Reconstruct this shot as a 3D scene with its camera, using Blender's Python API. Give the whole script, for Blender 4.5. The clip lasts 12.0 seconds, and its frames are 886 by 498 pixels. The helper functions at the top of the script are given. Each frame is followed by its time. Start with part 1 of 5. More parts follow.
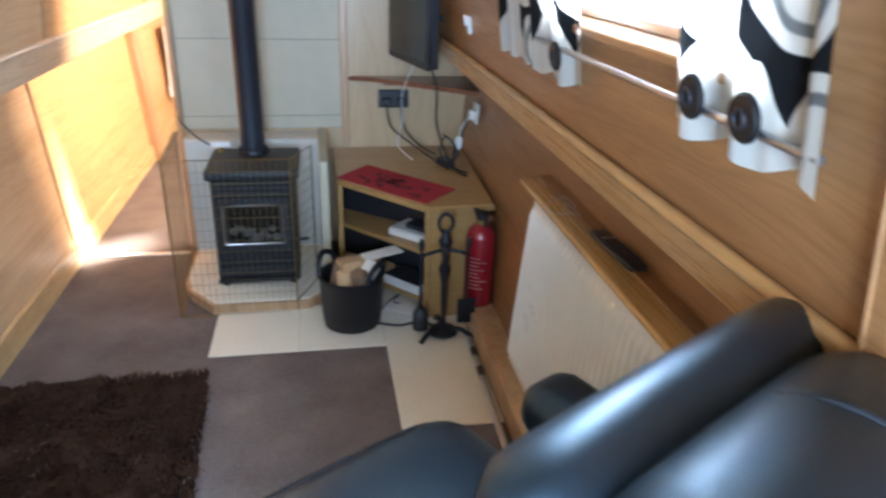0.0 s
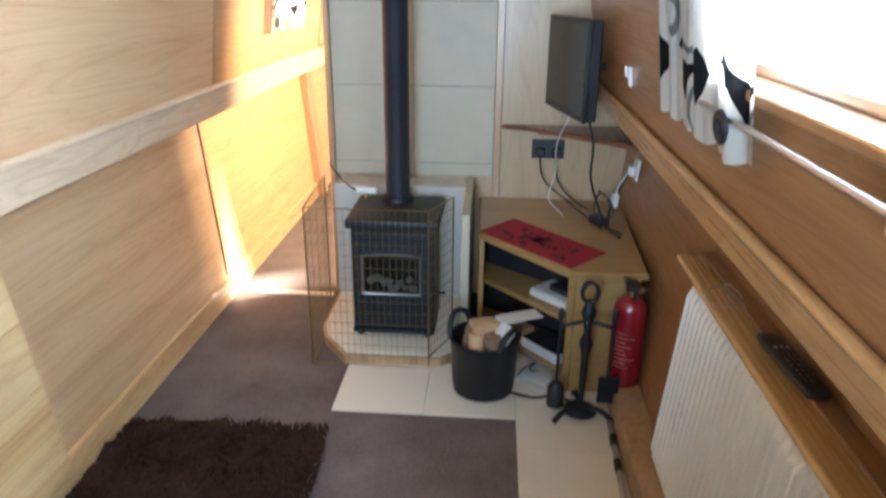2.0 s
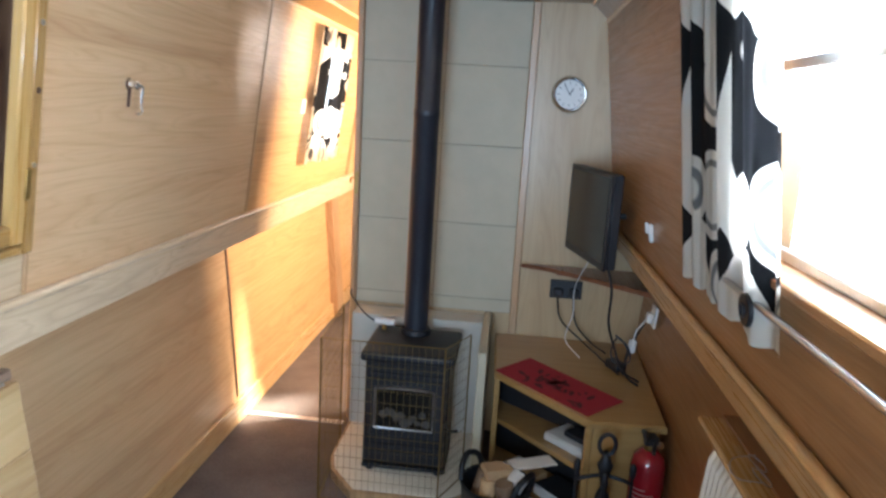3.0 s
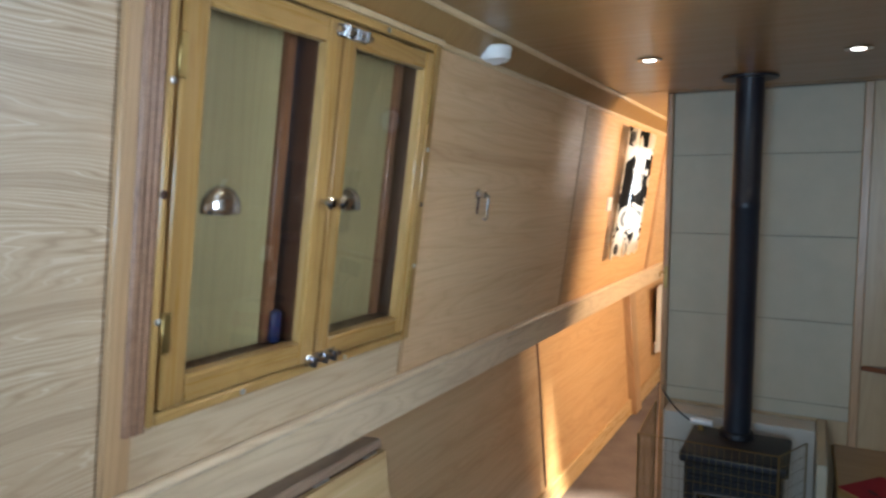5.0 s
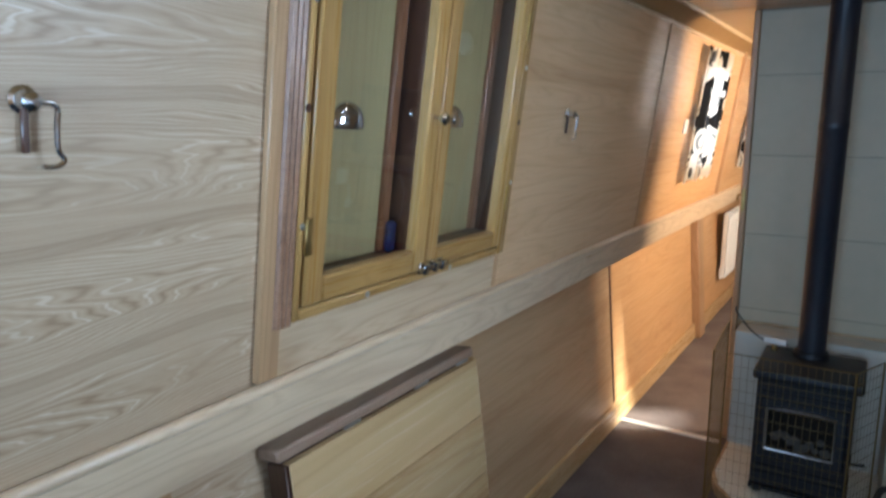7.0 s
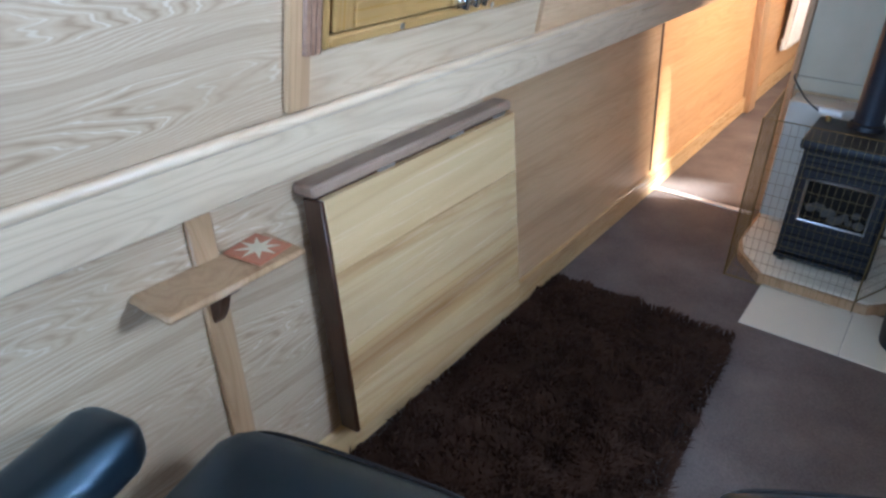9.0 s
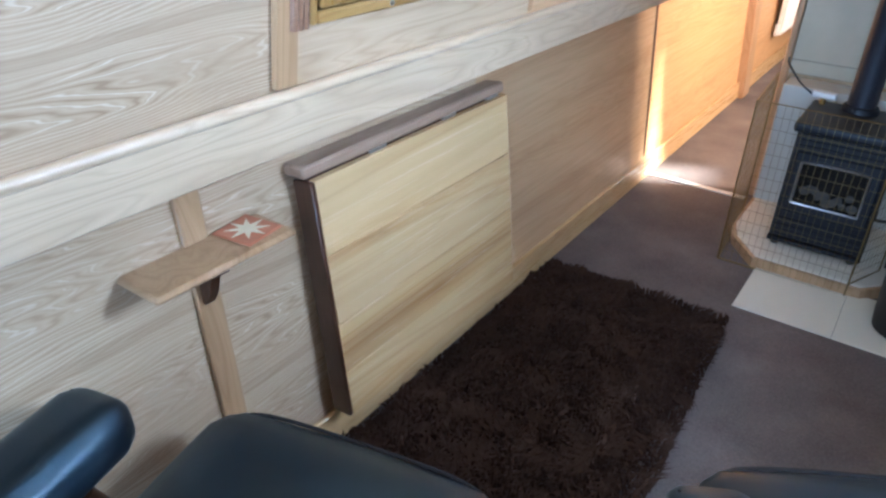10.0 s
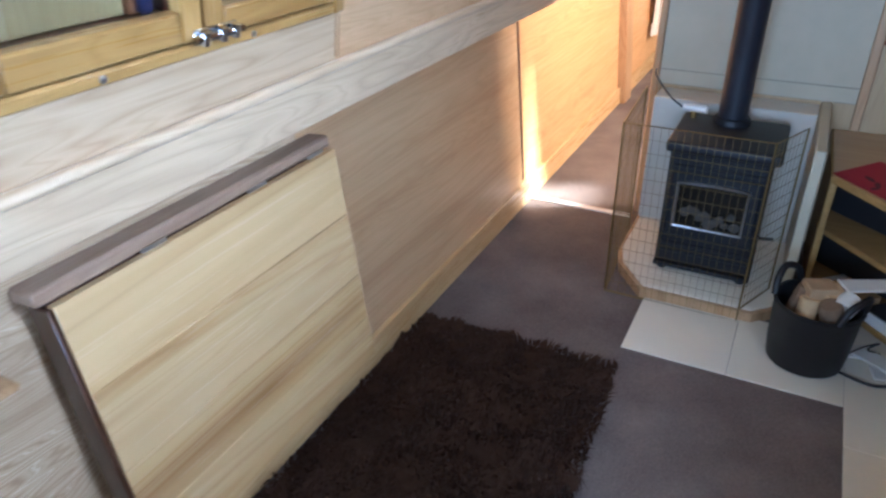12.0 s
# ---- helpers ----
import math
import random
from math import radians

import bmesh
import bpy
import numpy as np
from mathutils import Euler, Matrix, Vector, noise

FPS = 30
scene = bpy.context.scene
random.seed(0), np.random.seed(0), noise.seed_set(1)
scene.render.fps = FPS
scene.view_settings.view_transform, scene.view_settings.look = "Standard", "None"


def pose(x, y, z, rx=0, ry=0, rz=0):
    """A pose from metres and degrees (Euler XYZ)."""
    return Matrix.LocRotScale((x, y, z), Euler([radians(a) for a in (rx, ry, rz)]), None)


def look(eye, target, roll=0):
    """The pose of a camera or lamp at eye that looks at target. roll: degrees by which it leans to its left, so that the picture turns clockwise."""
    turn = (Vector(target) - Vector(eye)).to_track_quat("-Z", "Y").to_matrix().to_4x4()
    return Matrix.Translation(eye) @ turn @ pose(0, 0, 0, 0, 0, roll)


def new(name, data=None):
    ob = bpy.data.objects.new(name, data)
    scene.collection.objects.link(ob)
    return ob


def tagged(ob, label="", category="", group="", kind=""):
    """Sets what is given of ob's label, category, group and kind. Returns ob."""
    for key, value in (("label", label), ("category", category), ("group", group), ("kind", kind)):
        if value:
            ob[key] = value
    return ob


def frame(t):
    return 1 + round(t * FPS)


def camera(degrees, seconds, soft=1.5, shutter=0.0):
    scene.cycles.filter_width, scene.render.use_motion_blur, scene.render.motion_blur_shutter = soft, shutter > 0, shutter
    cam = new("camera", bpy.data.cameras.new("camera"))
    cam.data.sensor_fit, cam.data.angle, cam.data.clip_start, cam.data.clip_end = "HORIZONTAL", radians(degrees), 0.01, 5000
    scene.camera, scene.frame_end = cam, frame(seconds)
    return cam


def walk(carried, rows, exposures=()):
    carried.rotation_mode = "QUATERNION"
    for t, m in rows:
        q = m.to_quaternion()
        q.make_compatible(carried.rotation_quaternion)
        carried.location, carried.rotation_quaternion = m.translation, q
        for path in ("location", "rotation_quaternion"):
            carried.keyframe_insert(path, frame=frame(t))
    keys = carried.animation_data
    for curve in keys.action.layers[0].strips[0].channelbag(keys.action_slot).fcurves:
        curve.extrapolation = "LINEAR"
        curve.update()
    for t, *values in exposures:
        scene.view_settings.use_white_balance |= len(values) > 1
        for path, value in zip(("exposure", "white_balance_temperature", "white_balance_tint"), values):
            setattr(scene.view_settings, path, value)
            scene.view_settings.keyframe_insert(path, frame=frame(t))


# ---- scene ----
cam = camera(65.5, 12.0, soft=2.5, shutter=0.5)


def aim(x, y, z, yaw, pitch, roll):
    """The pose at an eye, with yaw to the left of +y, pitch up and roll, in degrees."""
    a, p = radians(yaw), radians(pitch)
    way = Vector((-math.sin(a) * math.cos(p), math.cos(a) * math.cos(p), math.sin(p)))
    return look((x, y, z), Vector((x, y, z)) + way, roll)


# t, eye x y z, yaw, pitch, roll
PATH = [
    (0.0, 0.249, -2.272, 1.419, -10.54, -23.81, 1.81),
    (0.5, 0.3, -2.166, 1.42, -1.84, -23.58, 1.38),
    (1.0, 0.339, -2.107, 1.423, 2.8, -24.24, 0.89),
    (1.5, 0.364, -2.068, 1.423, 4.14, -24.43, 0.05),
    (2.0, 0.351, -2.057, 1.438, 4.15, -21.21, 0.45),
    (2.5, 0.337, -2.055, 1.486, 3.8, -15.57, 1.25),
    (2.7, 0.329, -2.054, 1.504, 4.22, -13.61, 2.32),
    (4.3, 0.262, -2.14, 1.54, 18.2, -7.56, 1.4),
    (4.5, 0.253, -2.147, 1.535, 22.85, -6.31, 0.89),
    (5.0, 0.201, -2.196, 1.534, 28.43, -4.58, 0.2),
    (5.5, 0.153, -2.273, 1.555, 29.1, -1.81, -0.74),
    (6.0, 0.147, -2.329, 1.558, 29.01, -0.08, -0.06),
    (6.5, 0.142, -2.349, 1.533, 30.79, -4.57, 0.23),
    (7.0, 0.131, -2.331, 1.508, 32.46, -10.45, -0.02),
    (7.5, 0.139, -2.323, 1.491, 33.29, -15.44, -0.46),
    (7.7, 0.145, -2.325, 1.473, 33.91, -17.61, -0.84),
    (9.3, 0.121, -2.311, 1.417, 35.21, -30.07, 1.76),
    (9.5, 0.121, -2.309, 1.406, 35.08, -30.16, 1.7),
    (10.0, 0.129, -2.311, 1.409, 34.88, -29.95, 1.36),
    (10.5, 0.15, -2.295, 1.412, 32.12, -29.67, 1.12),
    (11.0, 0.168, -2.239, 1.421, 25.51, -30.03, 1.16),
    (11.5, 0.117, -2.05, 1.42, 28.74, -29.06, -1.5),
    (12.0, 0.14, -1.894, 1.424, 27.8, -29.46, -1.08),
]
# t, stops, kelvin, tint
EXPOSURES = [(0.0, 3.47, 5250, 9), (0.7, 3.45, 5500, 10), (2.0, 3.44, 5450, 9), (2.7, 3.12, 5650, 9), (4.3, 2.12, 5650, 7), (6.5, 1.87, 5400, 5), (7.7, 2.08, 4850, 7), (9.3, 2.78, 4800, 9), (11.0, 3.0, 4850, 10), (12.0, 3.0, 4850, 11)]
walk(cam, [(t, aim(*r)) for t, *r in PATH], EXPOSURES)

# ---- light ----
SUN_FROM = Vector((0.85, 0.45, 0.64))  # the way to the sun
world = bpy.data.worlds.new("world")
scene.world = world
world.use_nodes = True
wn = world.node_tree.nodes
sky = wn.new("ShaderNodeTexSky")
sky.sky_type, sky.sun_disc = "NISHITA", False
sky.sun_elevation = math.asin(SUN_FROM.normalized().z)
sky.sun_rotation = math.atan2(SUN_FROM.x, SUN_FROM.y)
world.node_tree.links.new(sky.outputs[0], wn["Background"].inputs[0])
wn["Background"].inputs[1].default_value = 0.05

sun_data = bpy.data.lights.new("sun", "SUN")
sun_data.energy, sun_data.angle, sun_data.color = 5.0, radians(4.5), (1.0, 0.84, 0.62)
sun = new("sun", sun_data)
sun.matrix_world = look(SUN_FROM * 10, (0, 0, 0))


def area(name, eye, target, w, h, watts, colour):
    data = bpy.data.lights.new(name, "AREA")
    data.shape, data.size, data.size_y, data.energy, data.color = "RECTANGLE", w, h, watts, colour
    ob = new(name, data)
    ob.matrix_world = look(eye, target)
    return ob


DAY, SKY = (0.80, 0.91, 1.0), (0.66, 0.83, 1.0)
area("window_light", (0.85, -1.18, 1.55), (-0.9, -1.3, 0.45), 0.80, 0.5, 5.5, DAY).data.spread = radians(170)
# Bluish fill added behind the camera; the bow wall has no opening.
area("bow_fill", (0.0, -3.62, 1.25), (0.0, -1.0, 0.9), 0.9, 1.1, 13, SKY)
area("side_window_light", (-0.80, 1.86, 1.55), (0.3, 1.8, 1.2), 0.42, 0.5, 1.0, DAY)
# Warm fill inside the masked side opening, added for the corridor's orange wash.
area("corridor_fill", (0.752, 1.72, 1.47), (-0.85, 1.60, 1.47), 0.78, 0.7, 20, (1.0, 0.69, 0.41))
area("galley_light", (0.86, 3.6, 1.55), (-0.8, 3.2, 0.7), 0.9, 0.5, 5, (1.0, 0.74, 0.47))


def spot(x, y, z):
    data = bpy.data.lights.new("downlight_bulb", "SPOT")
    data.energy, data.color, data.spot_size, data.spot_blend, data.shadow_soft_size = 0.38, (1.0, 0.77, 0.50), radians(168), 1.0, 0.02
    ob = new("downlight_bulb", data)
    ob.location = (x, y, z)
    return ob


# ---- materials ----
def nodes_of(name):
    m = bpy.data.materials.new(name)
    m.use_nodes = True
    t = m.node_tree
    return m, t, t.nodes["Principled BSDF"]


def node(t, kind, **values):
    n = t.nodes.new(kind)
    for key, v in values.items():
        n.inputs[key.replace("_", " ")].default_value = v
    return n


def ramp(t, source, stops):
    r = t.nodes.new("ShaderNodeValToRGB")
    while len(r.color_ramp.elements) < len(stops):
        r.color_ramp.elements.new(0.5)
    for e, (at, c) in zip(r.color_ramp.elements, stops):
        e.position, e.color = at, (*c, 1)
    t.links.new(source, r.inputs[0])
    return r


def bump_to(t, bsdf, source, strength, distance=0.002):
    b = node(t, "ShaderNodeBump", Strength=strength, Distance=distance)
    t.links.new(source, b.inputs["Height"])
    t.links.new(b.outputs[0], bsdf.inputs["Normal"])
    return b


def mixed(t, a, b, factor, mode="MIX"):
    m = t.nodes.new("ShaderNodeMix")
    m.data_type, m.blend_type = "RGBA", mode
    for v, slot in ((a, 6), (b, 7), (factor, 0)):
        if hasattr(v, "is_output"):
            t.links.new(v, m.inputs[slot])
        else:
            m.inputs[slot].default_value = (*v, 1) if isinstance(v, tuple) else v
    return m.outputs[2]


def coords(t, scale, vary=True):
    """Object coordinates, scaled, and shifted by each object's random number."""
    c = t.nodes.new("ShaderNodeTexCoord")
    m = node(t, "ShaderNodeMapping", Scale=scale)
    t.links.new(c.outputs["Object"], m.inputs[0])
    if vary:
        info = t.nodes.new("ShaderNodeObjectInfo")
        v = t.nodes.new("ShaderNodeVectorMath")
        v.operation = "MULTIPLY_ADD"
        t.links.new(info.outputs["Random"], v.inputs[0])
        v.inputs[1].default_value = (7.3, 11.1, 5.7)
        t.links.new(m.outputs[0], v.inputs[2])
        return v.outputs[0]
    return m.outputs[0]


def wood(name, light, mid, dark, axis="y", rough=0.35, figure=1.0, coat=0.3, ring=5.0, along=0.55, streak=0.42, vary=0.04):
    """Veneer or board with the grain along an axis: cathedral figure, fine pores, slow changes of tone."""
    m, t, bsdf = nodes_of(name)
    long, cross = 0.42, 5.2
    s = {"x": (long, cross, cross), "y": (cross, long, cross), "z": (cross, cross, long)}[axis]
    base = coords(t, s)
    warp = node(t, "ShaderNodeTexNoise", Scale=1.0, Detail=3.5, Roughness=0.46, Distortion=0.35)
    t.links.new(coords(t, tuple(4.6 if v > 1 else along for v in s)), warp.inputs["Vector"])
    rings = t.nodes.new("ShaderNodeMath")
    rings.operation = "MULTIPLY"
    rings.inputs[1].default_value = ring * 3.6
    t.links.new(warp.outputs[0], rings.inputs[0])
    saw = t.nodes.new("ShaderNodeMath")
    saw.operation = "PINGPONG"
    saw.inputs[1].default_value = 0.5
    t.links.new(rings.outputs[0], saw.inputs[0])
    fine_at = coords(t, tuple(v * 14 if v > 1 else v * 3 for v in s))
    fine = node(t, "ShaderNodeTexNoise", Scale=2.0, Detail=4.0, Roughness=0.65)
    t.links.new(fine_at, fine.inputs["Vector"])
    slow = node(t, "ShaderNodeTexNoise", Scale=0.5, Detail=3.0)
    t.links.new(base, slow.inputs["Vector"])
    c1 = ramp(t, saw.outputs[0], ((0.0, tuple((2 * a + b) / 3 for a, b in zip(dark, mid))), (0.10, mid), (0.26, light), (0.40, tuple(min(1.12 * a, 0.8) for a in light)), (0.5, mid)))
    c2 = ramp(t, fine.outputs[0], ((0.34, tuple((a + b) / 2 for a, b in zip(dark, mid))), (0.52, mid), (0.70, light)))
    c3 = ramp(t, slow.outputs[0], ((0.3, mid), (0.7, light)))
    stripe_at = coords(t, tuple(9.0 if v > 1 else 0.16 for v in s))
    stripe = node(t, "ShaderNodeTexNoise", Scale=1.0, Detail=2.0, Roughness=0.5)
    t.links.new(stripe_at, stripe.inputs["Vector"])
    c4 = ramp(t, stripe.outputs[0], ((0.34, dark), (0.42, mid), (0.60, light)))
    plain = mixed(t, mixed(t, c2.outputs[0], c3.outputs[0], 0.5), c4.outputs[0], streak)
    both = mixed(t, plain, c1.outputs[0], 0.40 * figure)
    info = t.nodes.new("ShaderNodeObjectInfo")
    tone = node(t, "ShaderNodeMapRange")
    t.links.new(info.outputs["Random"], tone.inputs[0])
    tone.inputs[3].default_value, tone.inputs[4].default_value = 1 - vary, 1 + vary
    shade = t.nodes.new("ShaderNodeVectorMath")
    shade.operation = "SCALE"
    t.links.new(both, shade.inputs[0])
    t.links.new(tone.outputs[0], shade.inputs[3])
    t.links.new(shade.outputs[0], bsdf.inputs["Base Color"])
    r = ramp(t, fine.outputs[0], ((0.3, (rough + 0.12,) * 3), (0.7, (rough - 0.06,) * 3)))
    t.links.new(r.outputs[0], bsdf.inputs["Roughness"])
    bsdf.inputs["Coat Weight"].default_value = coat
    bsdf.inputs["Coat Roughness"].default_value = 0.25
    bump_to(t, bsdf, fine.outputs[0], 0.10, 0.001)
    return m


def figured(name, pale, light, mid, dark, leaf, rough):
    """Book-matched veneer: leaves of one height, each with pale-lined cathedral arches along y."""
    m, t, bsdf = nodes_of(name)

    def maths(op, a, b=None):
        n = t.nodes.new("ShaderNodeMath")
        n.operation = op
        for slot, v in enumerate((a, b)):
            if v is None:
                continue
            if hasattr(v, "is_output"):
                t.links.new(v, n.inputs[slot])
            else:
                n.inputs[slot].default_value = v
        return n.outputs[0]

    def noise_at(scale, detail=2.0, rough_n=0.5):
        n = node(t, "ShaderNodeTexNoise", Scale=1.0, Detail=detail, Roughness=rough_n)
        t.links.new(coords(t, scale, False), n.inputs["Vector"])
        return n.outputs[0]

    xyz = t.nodes.new("ShaderNodeSeparateXYZ")
    t.links.new(coords(t, (1, 1, 1), False), xyz.inputs[0])
    along, high = xyz.outputs[1], xyz.outputs[2]
    drift = maths("MULTIPLY", noise_at((2.0, 1.7, 2.0), 1.0), 0.10)
    across = maths("DIVIDE", maths("PINGPONG", maths("ADD", high, drift), leaf), leaf)
    arch = maths("MULTIPLY", maths("MULTIPLY", across, across), 8.0)
    field = maths("ADD", arch, maths("MULTIPLY", along, 5.0))
    field = maths("ADD", field, maths("MULTIPLY", noise_at((3.0, 1.5, 13.0), 2.5, 0.45), 11.0))
    field = maths("ADD", field, maths("MULTIPLY", noise_at((20.0, 6.0, 60.0), 2.0), 0.9))
    saw = maths("PINGPONG", maths("MULTIPLY", field, 1.4), 0.5)
    lines = ramp(t, saw, ((0.0, dark), (0.04, dark), (0.13, mid), (0.27, light), (0.40, mid), (0.47, pale), (0.5, pale)))
    fine = noise_at((90.0, 3.0, 90.0), 4.0, 0.65)
    grain = ramp(t, fine, ((0.32, tuple((a + b) / 2 for a, b in zip(dark, mid))), (0.5, mid), (0.68, light)))
    bands = ramp(t, noise_at((6.0, 0.25, 11.0), 3.0), ((0.36, mid), (0.64, light)))
    plain = mixed(t, grain.outputs[0], bands.outputs[0], 0.5)
    patch = ramp(t, noise_at((3.0, 2.6, 7.0), 2.0), ((0.40, (0.22,) * 3), (0.60, (0.60,) * 3)))
    joint = ramp(t, maths("ADD", across, maths("MULTIPLY", noise_at((4.0, 2.0, 4.0), 3.0), 0.12)), ((0.95, (0.0,) * 3), (1.02, (0.6,) * 3), (1.08, (0.25,) * 3)))
    both = mixed(t, mixed(t, plain, lines.outputs[0], patch.outputs[0]), dark, joint.outputs[0])
    t.links.new(both, bsdf.inputs["Base Color"])
    r = ramp(t, fine, ((0.3, (rough + 0.1,) * 3), (0.7, (rough - 0.06,) * 3)))
    t.links.new(r.outputs[0], bsdf.inputs["Roughness"])
    bsdf.inputs["Coat Weight"].default_value = 0.1
    bsdf.inputs["Coat Roughness"].default_value = 0.25
    bump_to(t, bsdf, fine, 0.10, 0.001)
    return m


def speckled(name, a, b, scale=40.0, rough=0.5, metal=0.0, bump=0.1, coat=0.0, big=3.0):
    """Two tones mixed at a fine and a coarse scale, with a little relief."""
    m, t, bsdf = nodes_of(name)
    at = coords(t, (1, 1, 1))
    n1 = node(t, "ShaderNodeTexNoise", Scale=scale, Detail=5.0, Roughness=0.6)
    n2 = node(t, "ShaderNodeTexNoise", Scale=big, Detail=3.0)
    for n in (n1, n2):
        t.links.new(at, n.inputs["Vector"])
    f = mixed(t, n1.outputs["Color"], n2.outputs["Color"], 0.5)
    c = ramp(t, f, ((0.35, a), (0.65, b)))
    t.links.new(c.outputs[0], bsdf.inputs["Base Color"])
    r = ramp(t, f, ((0.3, (max(rough - 0.08, 0.03),) * 3), (0.7, (min(rough + 0.1, 1.0),) * 3)))
    t.links.new(r.outputs[0], bsdf.inputs["Roughness"])
    bsdf.inputs["Metallic"].default_value = metal
    bsdf.inputs["Coat Weight"].default_value = coat
    if bump:
        bump_to(t, bsdf, n1.outputs[0], bump)
    return m


def glow(name, colour, strength):
    m, t, bsdf = nodes_of(name)
    bsdf.inputs["Base Color"].default_value = (*colour, 1)
    bsdf.inputs["Emission Color"].default_value = (*colour, 1)
    bsdf.inputs["Emission Strength"].default_value = strength
    return m


def glass(name, tint=(1, 1, 1)):
    m, t, bsdf = nodes_of(name)
    bsdf.inputs["Base Color"].default_value = (*tint, 1)
    bsdf.inputs["Transmission Weight"].default_value = 1.0
    bsdf.inputs["Roughness"].default_value = 0.02
    bsdf.inputs["IOR"].default_value = 1.45
    return m


ASH = figured("figured_ash_veneer", (0.68, 0.58, 0.44), (0.505, 0.39, 0.26), (0.405, 0.292, 0.178), (0.24, 0.155, 0.083), 0.085, 0.44)
ASH_LOW = figured("figured_ash_veneer_lower", (0.72, 0.61, 0.46), (0.56, 0.43, 0.285), (0.46, 0.33, 0.2), (0.30, 0.195, 0.105), 0.13, 0.42)
ASH_PLAIN = wood("ash_veneer_plain", (0.56, 0.43, 0.28), (0.45, 0.32, 0.19), (0.26, 0.16, 0.08), "y", 0.46, 0.9, 0.08, 5.0, 0.3)
OAK_LEFT = wood("tan_oak_veneer", (0.67, 0.46, 0.265), (0.57, 0.365, 0.19), (0.33, 0.182, 0.076), "y", 0.40, 0.6, 0.25, 6.0, 0.4)
OAK_LOW = wood("tan_oak_veneer_lower", (0.62, 0.425, 0.235), (0.51, 0.325, 0.165), (0.33, 0.185, 0.078), "y", 0.38, 0.5, 0.3, 6.0, 0.4)
# Corridor oak with the warm wash of light deepened into its orange.
OAK_GLOW = wood("oak_veneer_warm_glow", (0.60, 0.37, 0.17), (0.49, 0.28, 0.115), (0.31, 0.155, 0.055), "y", 0.38, 0.6, 0.3, 6.0, 0.4)
# Darker, redder oak: the window side's shade is put into the colour.
OAK_SHADED = wood("oak_veneer_shaded", (0.345, 0.172, 0.064), (0.27, 0.125, 0.042), (0.175, 0.074, 0.023), "y", 0.36, 0.8)
RAIL = wood("rail_oak", (0.64, 0.49, 0.30), (0.53, 0.38, 0.21), (0.37, 0.24, 0.11), "y", 0.3, 0.8)
PINE = wood("varnished_pine", (0.44, 0.268, 0.09), (0.33, 0.187, 0.053), (0.185, 0.085, 0.024), "z", 0.28, 0.7, 0.5)
RAIL_LEFT = wood("rail_ash", (0.67, 0.53, 0.36), (0.55, 0.41, 0.26), (0.34, 0.22, 0.125), "y", 0.3, 0.9)
# Rail oak darkened the same way for the shaded side.
RAIL_SHADED = wood("rail_oak_shaded", (0.50, 0.29, 0.11), (0.40, 0.215, 0.07), (0.26, 0.125, 0.038), "y", 0.28, 0.7)
POST = wood("oak_post", (0.47, 0.31, 0.165), (0.38, 0.23, 0.11), (0.23, 0.125, 0.055), "z", 0.35, 0.8)
MAHOGANY = wood("mahogany", (0.075, 0.030, 0.014), (0.048, 0.018, 0.008), (0.026, 0.010, 0.005), "z", 0.33, 0.6)
MAHOGANY_Z = wood("mahogany_stile", (0.17, 0.072, 0.03), (0.115, 0.045, 0.018), (0.06, 0.022, 0.01), "z", 0.33, 0.6)
MAHOGANY_Y = wood("mahogany_shelf", (0.22, 0.09, 0.045), (0.15, 0.055, 0.026), (0.08, 0.03, 0.014), "y", 0.3, 0.6)
WALNUT_Y = wood("walnut_edge", (0.30, 0.17, 0.10), (0.21, 0.115, 0.065), (0.12, 0.06, 0.033), "y", 0.35, 0.6)
SKIRT = wood("skirting_oak", (0.66, 0.46, 0.22), (0.55, 0.36, 0.155), (0.38, 0.22, 0.08), "y", 0.28, 0.6, 0.4)
SHELF = wood("golden_shelf_oak", (0.62, 0.39, 0.14), (0.52, 0.30, 0.095), (0.36, 0.19, 0.055), "y", 0.25, 0.6, 0.5)
TABLE = wood("table_board", (0.66, 0.48, 0.25), (0.54, 0.35, 0.15), (0.28, 0.13, 0.04), "y", 0.2, 0.7, 0.7, 2.6, 0.18, 0.70, 0.13)
GREY_OAK = wood("grey_brown_oak", (0.42, 0.30, 0.21), (0.32, 0.215, 0.145), (0.20, 0.12, 0.075), "y", 0.35, 0.7)
PINE_Y = wood("varnished_pine_rail", (0.44, 0.268, 0.09), (0.33, 0.187, 0.053), (0.185, 0.085, 0.024), "y", 0.28, 0.7, 0.5)
CEIL = wood("ceiling_veneer", (0.29, 0.172, 0.062), (0.26, 0.15, 0.052), (0.225, 0.126, 0.042), "x", 0.34, 0.4, 0.4, 4.0, 0.5, 0.2)
PANEL = wood("birch_panel", (0.48, 0.35, 0.19), (0.42, 0.29, 0.146), (0.32, 0.205, 0.098), "z", 0.4, 0.6)
UNIT = wood("beech_board", (0.40, 0.25, 0.088), (0.33, 0.19, 0.061), (0.22, 0.12, 0.036), "x", 0.35, 0.6)
HATCH = wood("hatch_varnish", (0.275, 0.222, 0.104), (0.24, 0.188, 0.084), (0.19, 0.145, 0.06), "z", 0.45, 0.6, 0.1)
CARPET = speckled("carpet", (0.07, 0.053, 0.048), (0.205, 0.168, 0.155), 170, 0.95, 0, 1.0, 0, 5)
TILE = speckled("floor_tile_cream", (0.71, 0.665, 0.555), (0.755, 0.71, 0.60), 18, 0.42, 0, 0.03, 0.05, 4)
